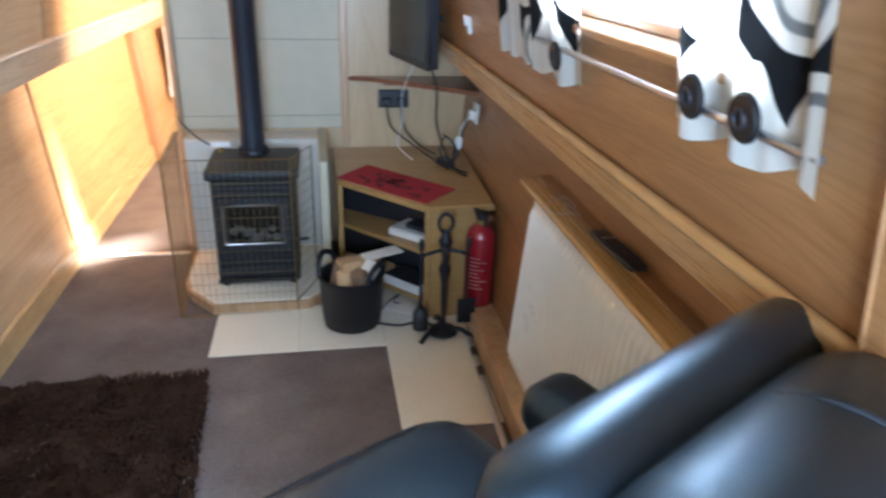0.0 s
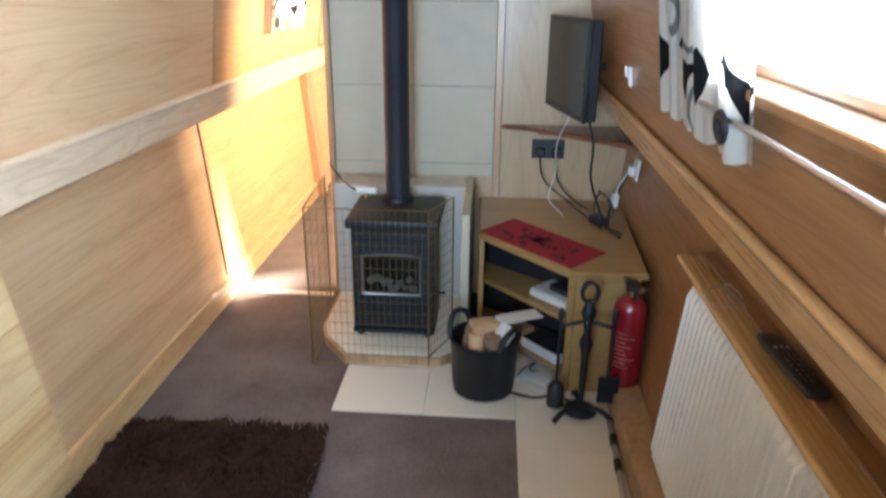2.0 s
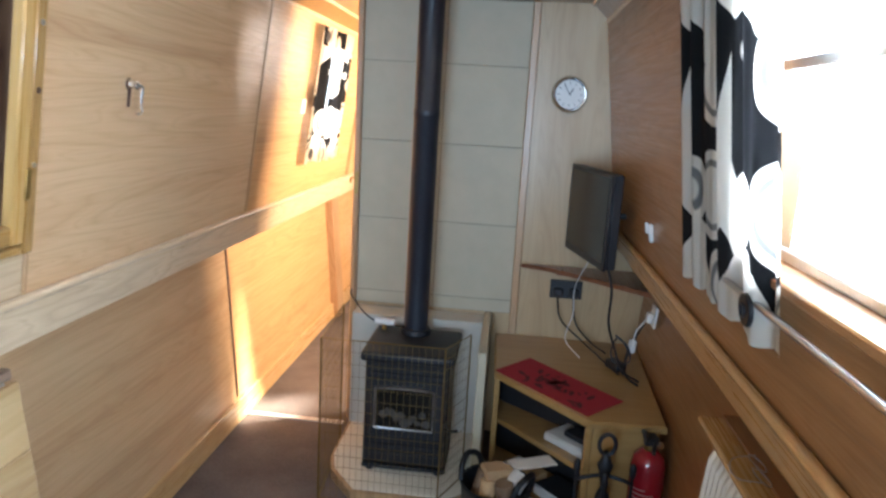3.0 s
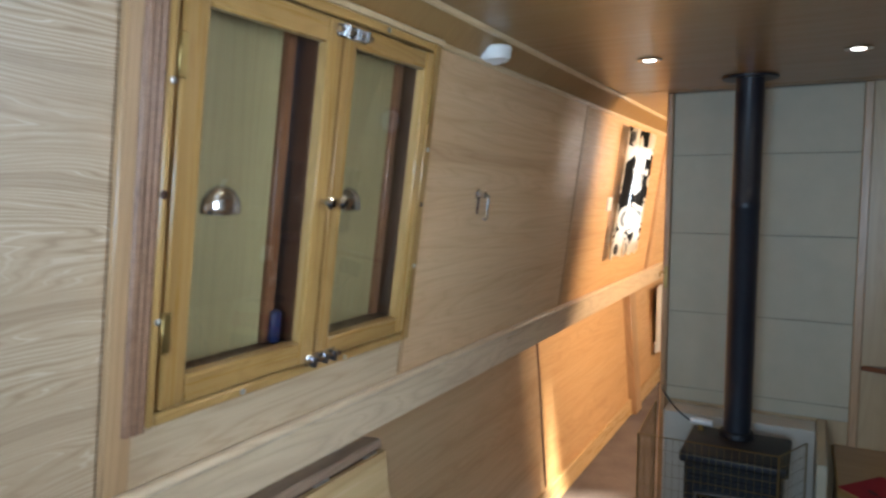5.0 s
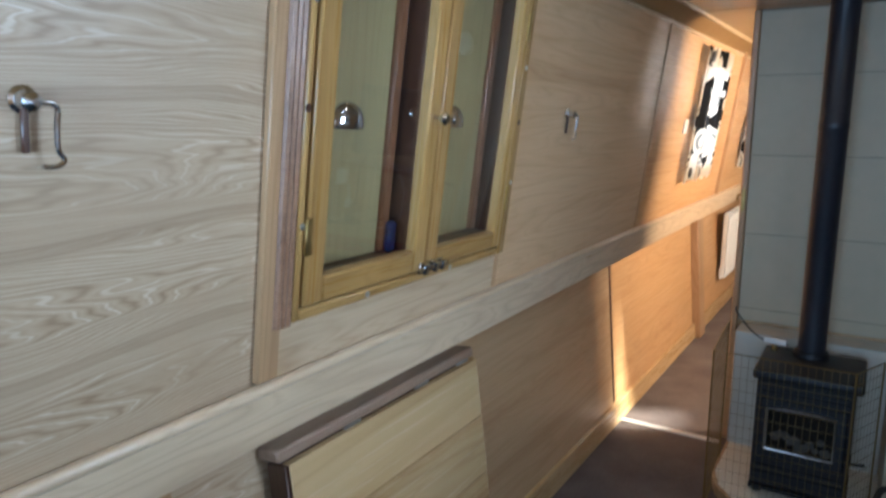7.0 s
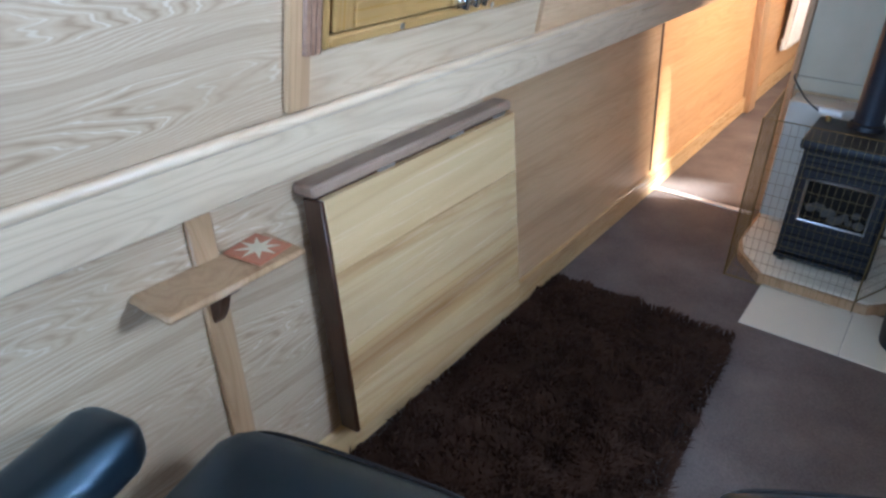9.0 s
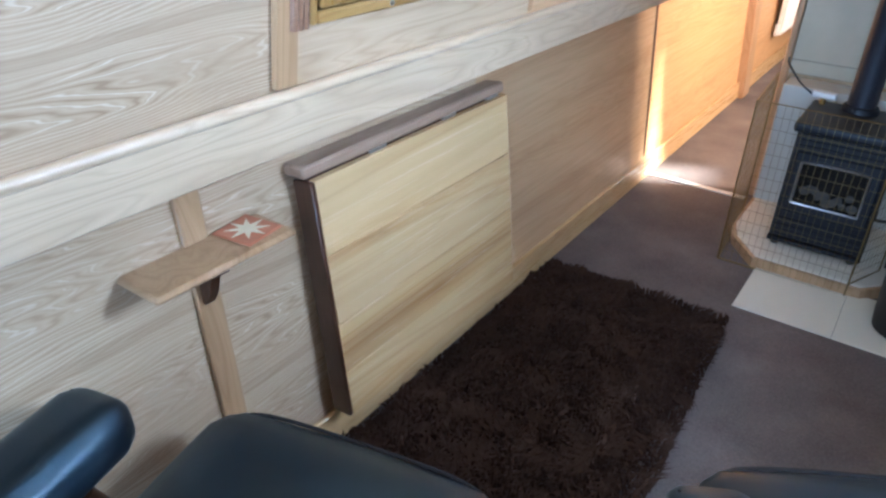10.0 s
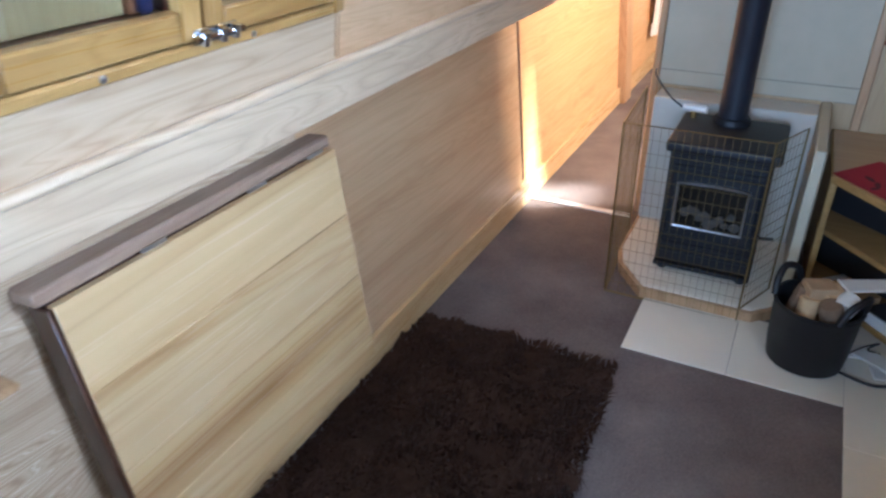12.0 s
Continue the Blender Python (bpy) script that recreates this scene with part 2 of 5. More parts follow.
WALL_TILE = speckled("wall_tile_stone", (0.43, 0.386, 0.276), (0.50, 0.45, 0.332), 14, 0.55, 0, 0.05, 0.0, 4)
UPSTAND = speckled("upstand_tile", (0.52, 0.50, 0.43), (0.60, 0.58, 0.51), 16, 0.35, 0, 0.03, 0.1, 4)
GROUT = speckled("grout", (0.24, 0.22, 0.175), (0.31, 0.285, 0.23), 200, 0.9)
IRON = speckled("black_iron", (0.008, 0.009, 0.013), (0.018, 0.02, 0.026), 120, 0.5, 0.3, 0.12)
FLUE = speckled("flue_enamel", (0.012, 0.014, 0.022), (0.024, 0.027, 0.037), 90, 0.38, 0.1, 0.04)
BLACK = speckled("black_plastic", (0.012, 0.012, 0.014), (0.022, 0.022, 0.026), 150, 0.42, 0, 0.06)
EYELET = speckled("black_eyelet", (0.003, 0.003, 0.004), (0.006, 0.006, 0.007), 150, 0.5, 0, 0.03)
RUBBER = speckled("black_rubber", (0.004, 0.0045, 0.006), (0.008, 0.009, 0.011), 120, 0.5, 0, 0.06)
LEATHER = speckled("black_leather", (0.0045, 0.0065, 0.010), (0.008, 0.0115, 0.018), 330, 0.40, 0, 0.35, 0.2, 6)
LEATHER.node_tree.nodes["Principled BSDF"].inputs["Specular IOR Level"].default_value = 1.0
LEATHER.node_tree.nodes["Principled BSDF"].inputs["Coat Roughness"].default_value = 0.3
# Blue tint puts the sky's reflection into the sheen of the black leather.
LEATHER.node_tree.nodes["Principled BSDF"].inputs["Specular Tint"].default_value = (0.46, 0.74, 1.0, 1)
STITCH = speckled("thread_seam", (0.006, 0.006, 0.008), (0.012, 0.012, 0.014), 300, 0.7)
SCREEN = speckled("screen", (0.010, 0.011, 0.016), (0.013, 0.014, 0.02), 5, 0.16, 0, 0)
CHROME = speckled("chrome", (0.62, 0.63, 0.65), (0.75, 0.76, 0.78), 30, 0.12, 1.0, 0.02)
STEEL = speckled("brushed_steel", (0.45, 0.45, 0.46), (0.58, 0.58, 0.6), 160, 0.32, 1.0, 0.05)
GUARD = speckled("dull_brass_wire", (0.16, 0.115, 0.045), (0.26, 0.19, 0.08), 90, 0.5, 0.8, 0.05)
BRASS = speckled("aged_brass", (0.30, 0.20, 0.07), (0.46, 0.33, 0.13), 90, 0.38, 1.0, 0.05)
WHITE = speckled("white_enamel", (0.80, 0.785, 0.735), (0.86, 0.845, 0.80), 12, 0.3, 0, 0.01, 0.2)
WHITE_PL = speckled("white_plastic", (0.72, 0.71, 0.68), (0.8, 0.79, 0.76), 20, 0.4, 0, 0.02)
RED = speckled("red_enamel", (0.23, 0.006, 0.014), (0.29, 0.009, 0.019), 10, 0.22, 0, 0.01, 0.5)
MAT_RED = speckled("red_cloth", (0.26, 0.010, 0.020), (0.34, 0.018, 0.032), 240, 0.9, 0, 0.3)
MAT_MARK = speckled("dark_print", (0.07, 0.008, 0.014), (0.11, 0.012, 0.02), 240, 0.9, 0, 0.3)
LABEL = speckled("faded_label", (0.50, 0.27, 0.26), (0.58, 0.36, 0.34), 60, 0.5)
PAPER = speckled("paper", (0.62, 0.60, 0.56), (0.72, 0.70, 0.66), 30, 0.7)
CARD = speckled("cardboard", (0.38, 0.24, 0.12), (0.46, 0.30, 0.16), 60, 0.8)
BARK = speckled("log_bark", (0.10, 0.06, 0.035), (0.22, 0.14, 0.08), 60, 0.9, 0, 0.5)
CUTWOOD = speckled("cut_wood", (0.46, 0.30, 0.15), (0.56, 0.38, 0.2), 60, 0.8)
COALS = speckled("gas_coals", (0.02, 0.018, 0.016), (0.10, 0.088, 0.075), 26, 0.9, 0, 0.6, 0, 10)
RUG = speckled("rug_pile", (0.028, 0.015, 0.010), (0.062, 0.033, 0.022), 30, 0.95, 0, 0.2, 0, 4)
RUG.node_tree.nodes["Principled BSDF"].inputs["Specular IOR Level"].default_value = 0.12
ALU = speckled("aluminium_bar", (0.78, 0.78, 0.77), (0.86, 0.86, 0.85), 120, 0.45, 0.35, 0.05)
CORK = speckled("coaster_rust", (0.42, 0.15, 0.07), (0.52, 0.21, 0.11), 70, 0.5)
CREAM = speckled("inlay_cream", (0.62, 0.55, 0.38), (0.72, 0.65, 0.47), 60, 0.5)
YELLOW = speckled("yellow_green_cloth", (0.42, 0.44, 0.06), (0.55, 0.54, 0.12), 150, 0.9, 0, 0.3)
BLUE = speckled("blue_plastic", (0.008, 0.012, 0.04), (0.014, 0.022, 0.07), 50, 0.3)
DARKGLASS = speckled("stove_glass", (0.01, 0.009, 0.008), (0.02, 0.017, 0.014), 20, 0.12, 0, 0)
OUTSIDE = glow("daylight_outside", (0.95, 0.98, 1.0), 1.8)
LED = glow("led_lens", (1.0, 0.95, 0.86), 4.0)
GLASS = glass("window_glass")


def curtain_cloth():
    """Cream cotton with a bold black and grey print of circles and rings; daylight comes through it."""
    m, t, bsdf = nodes_of("printed_cotton")
    at = coords(t, (0.0, 6.2, 5.0), False)
    v = t.nodes.new("ShaderNodeTexVoronoi")
    v.inputs["Scale"].default_value = 1.0
    v.inputs["Randomness"].default_value = 0.45
    t.links.new(at, v.inputs["Vector"])
    disc = ramp(t, v.outputs["Distance"], ((0.0, (0.78, 0.75, 0.68)), (0.30, (0.78, 0.75, 0.68)), (0.315, (0.25, 0.25, 0.24)), (0.36, (0.25, 0.25, 0.24)), (0.375, (0.78, 0.75, 0.68)), (0.45, (0.78, 0.75, 0.68)), (0.46, (0.012, 0.012, 0.013))))
    disc.color_ramp.interpolation = "LINEAR"
    v2 = t.nodes.new("ShaderNodeTexVoronoi")
    v2.inputs["Scale"].default_value = 0.62
    t.links.new(at, v2.inputs["Vector"])
    split = t.nodes.new("ShaderNodeSeparateColor")
    t.links.new(v2.outputs["Color"], split.inputs[0])
    pick = ramp(t, split.outputs[0], ((0.0, (0, 0, 0)), (0.46, (0, 0, 0)), (0.48, (1, 1, 1))))
    cloth = mixed(t, disc.outputs[0], (0.78, 0.75, 0.68), pick.outputs[0])
    weave = node(t, "ShaderNodeTexNoise", Scale=220.0, Detail=3.0)
    soft_c = mixed(t, cloth, weave.outputs["Color"], 0.05, "MULTIPLY")
    t.links.new(soft_c, bsdf.inputs["Base Color"])
    bsdf.inputs["Roughness"].default_value = 0.9
    bump_to(t, bsdf, weave.outputs[0], 0.2, 0.001)
    thin = t.nodes.new("ShaderNodeBsdfTranslucent")
    t.links.new(soft_c, thin.inputs[0])
    mix = t.nodes.new("ShaderNodeMixShader")
    mix.inputs[0].default_value = 0.42
    t.links.new(bsdf.outputs[0], mix.inputs[1])
    t.links.new(thin.outputs[0], mix.inputs[2])
    t.links.new(mix.outputs[0], t.nodes["Material Output"].inputs[0])
    return m


CURTAIN = curtain_cloth()


# ---- mesh helpers ----
def finish(bm, name, material, smooth=40):
    me = bpy.data.meshes.new(name)
    bmesh.ops.recalc_face_normals(bm, faces=bm.faces)
    bm.to_mesh(me)
    bm.free()
    me.materials.append(material)
    if smooth:
        me.shade_smooth()
        me.set_sharp_from_angle(angle=radians(smooth))
    return me


def part(name, bm, material, parent, label="", m=None, smooth=40):
    """One bmesh as one mesh object under a thing or a part."""
    ob = new(name, finish(bm, name, material, smooth))
    ob.parent = parent
    if m is not None:
        ob.matrix_basis = m
    if label:
        ob["label"] = label
    return ob


def solid(name, bm, material, label, category, group="", kind="", m=None, smooth=40):
    """One bmesh as a thing of its own."""
    ob = new(name, finish(bm, name, material, smooth))
    if m is not None:
        ob.matrix_basis = m
    return tagged(ob, label, category, group, kind)


def thing(name, label, category, m, group="", kind=""):
    ob = new(name)
    ob.empty_display_size = 0.05
    ob.matrix_basis = m
    return tagged(ob, label, category, group, kind)


def box(bm, lo, hi, bevel=0.0, m=None, segments=1):
    made = bmesh.ops.create_cube(bm, size=1.0)["verts"]
    c, s = (Vector(lo) + Vector(hi)) / 2, Vector(hi) - Vector(lo)
    for v in made:
        v.co = Vector((v.co.x * s.x, v.co.y * s.y, v.co.z * s.z)) + c
    if bevel:
        edges = list({e for v in made for e in v.link_edges})
        r = bmesh.ops.bevel(bm, geom=edges, offset=bevel, segments=segments, affect="EDGES", profile=0.5)
        made = list({v for f in r["faces"] for v in f.verts} | {v for v in made if v.is_valid})
    if m is not None:
        bmesh.ops.transform(bm, matrix=m, verts=made)
    return bm


def B(lo, hi, bevel=0.0, m=None, segments=1):
    return box(bmesh.new(), lo, hi, bevel, m, segments)


def prism(bm, outline, z0, z1, bevel=0.0):
    """An outline in x and y, raised from z0 to z1."""
    a = [bm.verts.new((x, y, z0)) for x, y in outline]
    b = [bm.verts.new((x, y, z1)) for x, y in outline]
    n = len(outline)
    bm.faces.new(a[::-1])
    top = bm.faces.new(b)
    for i in range(n):
        bm.faces.new((a[i], a[(i + 1) % n], b[(i + 1) % n], b[i]))
    if bevel:
        bmesh.ops.bevel(bm, geom=list(top.edges), offset=bevel, segments=1, affect="EDGES", profile=0.5)
    return bm


def lathe(bm, profile, n=32, m=None):
    """A profile of (radius, height) turned about z, closed at both ends."""
    rings = []
    for r, z in profile:
        rings.append([bm.verts.new((r * math.cos(a), r * math.sin(a), z)) for a in (2 * math.pi * i / n for i in range(n))])
    for a, b in zip(rings, rings[1:]):
        for i in range(n):
            bm.faces.new((a[i], a[(i + 1) % n], b[(i + 1) % n], b[i]))
    bm.faces.new(rings[0][::-1])
    bm.faces.new(rings[-1])
    if m is not None:
        bmesh.ops.transform(bm, matrix=m, verts=[v for r in rings for v in r])
    return bm


def smooth_line(points, steps=6):
    p = [Vector(q) for q in points]
    p = [2 * p[0] - p[1], *p, 2 * p[-1] - p[-2]]
    out = []
    for a, b, c, d in zip(p, p[1:], p[2:], p[3:]):
        for k in range(steps):
            u = k / steps
            out.append(0.5 * (2 * b + (c - a) * u + (2 * a - 5 * b + 4 * c - d) * u * u + (3 * b - a - 3 * c + d) * u**3))
    return [*out, p[-2]]


def tube(bm, points, r, n=8, steps=6, straight=False):
    """A round bar or cable along points."""
    line = [Vector(q) for q in points] if straight else smooth_line(points, steps)
    rings, side = [], None
    for i, q in enumerate(line):
        way = (line[min(i + 1, len(line) - 1)] - line[max(i - 1, 0)]).normalized()
        if side is None:
            side = way.orthogonal().normalized()
        side = (side - way * side.dot(way)).normalized()
        up = way.cross(side)
        rings.append([bm.verts.new(q + r * (math.cos(a) * side + math.sin(a) * up)) for a in (2 * math.pi * k / n for k in range(n))])
    for a, b in zip(rings, rings[1:]):
        for k in range(n):
            bm.faces.new((a[k], a[(k + 1) % n], b[(k + 1) % n], b[k]))
    bm.faces.new(rings[0][::-1])
    bm.faces.new(rings[-1])
    return bm


def T(points, r, n=8, steps=6, straight=False):
    return tube(bmesh.new(), points, r, n, steps, straight)


def pillow(size, r, puff=0.0, cuts=6):
    """A cushion: a box with round edges whose faces swell."""
    bm = bmesh.new()
    bmesh.ops.create_cube(bm, size=2.0)
    bmesh.ops.subdivide_edges(bm, edges=bm.edges[:], cuts=cuts, use_grid_fill=True)
    h = Vector(size) / 2
    for v in bm.verts:
        p = v.co.copy()
        q = Vector((p.x * h.x, p.y * h.y, p.z * h.z))
        core = Vector([max(-(a - r), min(a - r, b)) for a, b in zip(h, q)])
        off = q - core
        q = core + off.normalized() * r if off.length > 1e-6 else q
        side = (1 - p.x * p.x) * (1 - p.y * p.y) if abs(p.z) > 0.99 else (1 - p.x * p.x) * (1 - p.z * p.z) if abs(p.y) > 0.99 else (1 - p.y * p.y) * (1 - p.z * p.z)
        q += Vector((p.x * (abs(p.x) > 0.99), p.y * (abs(p.y) > 0.99), p.z * (abs(p.z) > 0.99))) * puff * side
        v.co = q
    return bm


# ---- structure ----
LEAN_UP, LEAN_LOW = math.degrees(math.atan(0.135)), math.degrees(math.atan(0.08))
L_UP, R_UP = pose(-0.79, 0, 1.0, 0, LEAN_UP, 0), pose(0.79, 0, 1.0, 0, -LEAN_UP, 0)
L_LOW, R_LOW = pose(-0.893, 0, 0.0, 0, -LEAN_LOW, 0), pose(0.893, 0, 0.0, 0, LEAN_LOW, 0)
Y0, Y1, CEILING = -3.7, 6.0, 1.985


def pierced(y0, y1, z0, z1, holes, x0, x1):
    """A wall slab along y with openings (ya, yb, za, zb)."""
    bm, at = bmesh.new(), y0
    for ya, yb, za, zb in sorted(holes):
        box(bm, (x0, at, z0), (x1, ya, z1))
        box(bm, (x0, ya, z0), (x1, yb, za))
        box(bm, (x0, ya, zb), (x1, yb, z1))
        at = yb
    return box(bm, (x0, at, z0), (x1, y1, z1))


def structure(name, bm, material, label, m=None, smooth=40):
    return solid(name, bm, material, label, name.split("_")[0], kind="structure", m=m, smooth=smooth)


HATCH_HOLE = (-1.45, -0.675, 0.18, 0.895)
floor = structure("floor", B((-1.15, Y0, -0.06), (1.15, Y1, 0.0)), CARPET, "grey-brown short pile fitted carpet")
for name, y0, y1, holes, mat, label in (
    ("wall_left_near", Y0, -1.5075, [], ASH, "pale ash veneered cabin side leaning inwards"),
    ("wall_left_hatch", -1.5065, -0.6375, [HATCH_HOLE], ASH_PLAIN, "pale ash veneered panel round the side hatch"),
    ("wall_left_middle", -0.6365, 0.6915, [], OAK_LEFT, "tan oak veneered panel leaning inwards"),
    ("wall_left_window", 0.6925, 2.4195, [(1.42, 1.96, 0.26, 0.82)], OAK_GLOW, "oak veneered panel with a window, warm glow in its orange colour"),
    ("wall_left_far", 2.4205, Y1, [(2.98, 3.5, 0.26, 0.82)], OAK_GLOW, "oak veneered panel at the far end, warm glow in its orange colour"),
):
    structure(name, pierced(y0, y1, -0.06, 0.96, holes, -0.05, 0.0), mat, label, L_UP)
for name, y0, y1, mat, label in (
    ("wall_left_lower_near", Y0, -0.60, ASH_LOW, "pale ash veneered lower wall panelling"),
    ("wall_left_lower_middle", -0.599, 0.895, OAK_LOW, "tan oak veneered lower wall panelling"),
    ("wall_left_lower_far", 0.896, Y1, OAK_GLOW, "oak veneered lower corridor wall, warm glow in its orange colour"),
):
    structure(name, B((-0.05, y0, 0.0), (0.0, y1, 0.96)), mat, label, L_LOW)
wall_right_upper = structure("wall_right_upper", pierced(Y0, Y1, -0.012, 0.96, [(-1.60, -0.78, 0.275, 0.82), (1.30, 2.40, 0.06, 0.88), (3.1, 4.1, 0.3, 0.82)], 0.0, 0.05), OAK_SHADED, "oak veneered cabin side, orange-brown with shade in its colour", R_UP)
wall_right_lower = structure("wall_right_lower", B((0.0, Y0, 0.0), (0.05, Y1, 1.0)), OAK_SHADED, "oak veneered lower wall, orange-brown with shade in its colour", R_LOW)
for s, name, mat, gz in ((-1, "left", ASH_LOW, 0.925), (1, "right", OAK_SHADED, 0.988)):
    structure("trim_gunwale_" + name, B((min(s * 0.80, s * 1.03), Y0, gz), (max(s * 0.80, s * 1.03), Y1, gz + 0.02)), mat, "wooden ledge under the cabin side")
ceiling_bm = B((-0.60, Y0, CEILING), (0.60, 0.945, CEILING + 0.02), 0.003)
box(ceiling_bm, (-0.60, 0.952, CEILING), (0.60, Y1, CEILING + 0.02), 0.003)
structure("ceiling", ceiling_bm, CEIL, "glossy orange-brown veneered ceiling")
for s, name in ((-1, "left"), (1, "right")):
    m = pose(s * 0.60, 0, CEILING + 0.004, 0, s * 44, 0)
    x = sorted((0.0, s * 0.13))
    structure("ceiling_cove_" + name, B((x[0], Y0, -0.001), (x[1], Y1, 0.015)), CEIL, "sloping veneered edge of the ceiling", m)
    structure("trim_ceiling_" + name, T([(s * 0.605, Y0, CEILING - 0.002), (s * 0.605, Y1, CEILING - 0.002)], 0.011, 8, straight=True), RAIL, "rounded oak ceiling moulding")
    structure("trim_wall_top_" + name, T([(s * 0.668, Y0, 1.916), (s * 0.668, Y1, 1.916)], 0.009, 8, straight=True), RAIL, "small oak moulding along the wall top")
structure("wall_bow", pierced(Y0 - 0.05, Y0, 0, 2.05, [], -1.15, 1.15), ASH, "veneered end wall")
structure("wall_stern", B((-1.15, Y1, 0), (1.15, Y1 + 0.05, 2.05)), ASH, "veneered far end wall")

# cross wall with the stove in front of it
BY = 1.05
structure("wall_cross", B((-0.375, BY, 0.0), (0.99, BY + 0.04, CEILING)), PANEL, "birch faced cross wall")
structure("trim_cross_wall", B((-0.405, BY - 0.02, 0.0), (-0.376, BY + 0.06, CEILING), 0.006), POST, "oak edge post of the cross wall")
structure("trim_cross_corner", B((0.352, BY - 0.016, 0.0), (0.386, BY - 0.001, CEILING), 0.004), POST, "oak cover strip beside the tiles")

lt = thing("door_catch", "small brass catch on the cross wall's edge post", "catch", pose(-0.391, BY - 0.02, 1.16))
part("plate", B((-0.008, -0.004, -0.05), (0.008, 0.0, 0.05), 0.001), BRASS, lt)
part("tongue", T([(-0.004, -0.004, 0.02), (-0.02, -0.012, 0.022), (-0.024, -0.012, 0.0)], 0.004, 8), BRASS, lt)

# rails, skirting, battens
def rail(name, m, s, lo, hi, mat, label):
    bm = B((min(0, s * 0.02), Y0, lo), (max(0, s * 0.02), Y1, hi), 0.004)
    tube(bm, [(s * 0.014, Y0, hi + 0.006), (s * 0.014, Y1, hi + 0.006)], 0.012, 10, straight=True)
    return structure(name, bm, mat, label, m)


rail("trim_rail_left", L_UP, 1, -0.075, 0.03, RAIL_LEFT, "oak rail with a rounded top edge along the cabin side")
rail("trim_rail_right", R_UP, -1, -0.012, 0.05, RAIL_SHADED, "varnished oak rail along the cabin side")
structure("baseboard_left", B((0.0, Y0, 0.0), (0.018, Y1, 0.108), 0.006), SKIRT, "low golden oak skirting board", L_LOW)


def batten(name, m, y, z0, z1, w, d, mat, label):
    return structure(name, B((0, y - w / 2, z0), (d, y + w / 2, z1), 0.003), mat, label, m)


batten("trim_batten_low", L_LOW, 0.895, 0.118, 0.925, 0.014, 0.008, WALNUT_Y, "dark narrow joint strip on the lower panelling")
batten("trim_batten_up", L_UP, 0.692, 0.05, 0.945, 0.02, 0.005, POST, "oak joint strip on the cabin side")
batten("trim_batten_hatch", L_UP, -0.637, 0.05, 0.145, 0.014, 0.008, POST, "short oak joint strip")
batten("trim_post_corridor", L_LOW, 2.66, 0.0, 0.925, 0.16, 0.05, POST, "oak post in the corridor")
batten("trim_post_corridor_up", L_UP, 2.42, 0.05, 0.945, 0.03, 0.02, POST, "oak joint strip in the corridor")
batten("trim_post_low", L_LOW, -1.625, 0.0, 0.925, 0.058, 0.014, POST, "flat oak strip from rail to floor")
batten("trim_post_hatch", L_UP, -1.507, 0.05, 0.945, 0.05, 0.016, POST, "oak strip beside the side hatch")
for k, y in enumerate((-1.496, -1.484, -1.472)):
    structure("trim_moulding_%d" % (k + 1), T([(0.018, y, 0.15), (0.018, y, 0.918)], 0.0085, 8, straight=True), WALNUT_Y, "reeded brown moulding beside the side hatch", L_UP)
batten("trim_post_right_up", R_UP, -1.82, 0.06, 0.945, 0.09, -0.02, OAK_SHADED, "oak strip beside the window")
structure("trim_boxing", B((0.80, -1.75, 0.0), (0.905, 0.3, 0.10), 0.006), POST, "oak pipe boxing along the wall foot")
structure("trim_threshold", B((-0.90, 0.955, 0.0), (-0.405, 0.99, 0.006), 0.002), ALU, "bright aluminium carpet threshold bar")

# windows
def window(name, m, s, ya, yb, za, zb, label, mat):
    """Frame, sill and pane in an opening of a cabin side; s: which way is outwards."""
    w = thing(name, label, "window", m, kind="structure")
    f = bmesh.new()
    x = sorted((-s * 0.006, s * 0.052))
    for lo, hi in (((ya, za), (ya + 0.028, zb)), ((yb - 0.028, za), (yb, zb)), ((ya + 0.028, zb - 0.028), (yb - 0.028, zb))):
        box(f, (x[0], lo[0], lo[1]), (x[1], hi[0], hi[1]), 0.003)
    part("window_frame", f, mat, w)
    x = sorted((-s * 0.02, s * 0.052))
    part("window_sill", B((x[0], ya + 0.028, za), (x[1], yb - 0.028, za + 0.02), 0.004), mat, w)
    x = sorted((s * 0.035, s * 0.05))
    g = bmesh.new()
    for z0, z1 in ((za + 0.02, za + 0.04), (zb - 0.21, zb - 0.19)):
        box(g, (x[0], ya + 0.028, z0), (x[1], yb - 0.028, z1), 0.003)
    part("glazing_bar", g, STEEL, w)
    x = sorted((s * 0.04, s * 0.044))
    p = part("pane", B((x[0], ya + 0.028, za + 0.02), (x[1], yb - 0.028, zb - 0.028)), GLASS, w)
    p.visible_shadow = False
    return w


window("window_1", R_UP, 1, -1.60, -0.78, 0.275, 0.82, "bright cabin window with an oak frame", OAK_SHADED)
window("window_2", L_UP, -1, 1.42, 1.96, 0.26, 0.82, "cabin window behind a printed curtain", POST)
window("window_3", L_UP, -1, 2.98, 3.5, 0.26, 0.82, "far cabin window behind a printed curtain", POST)
structure("trim_side_opening", pierced(1.26, 2.44, 0.058, 0.915, [(1.30, 2.40, 0.06, 0.88)], -0.012, -0.001), POST, "oak architrave round the open side hatch", R_UP)
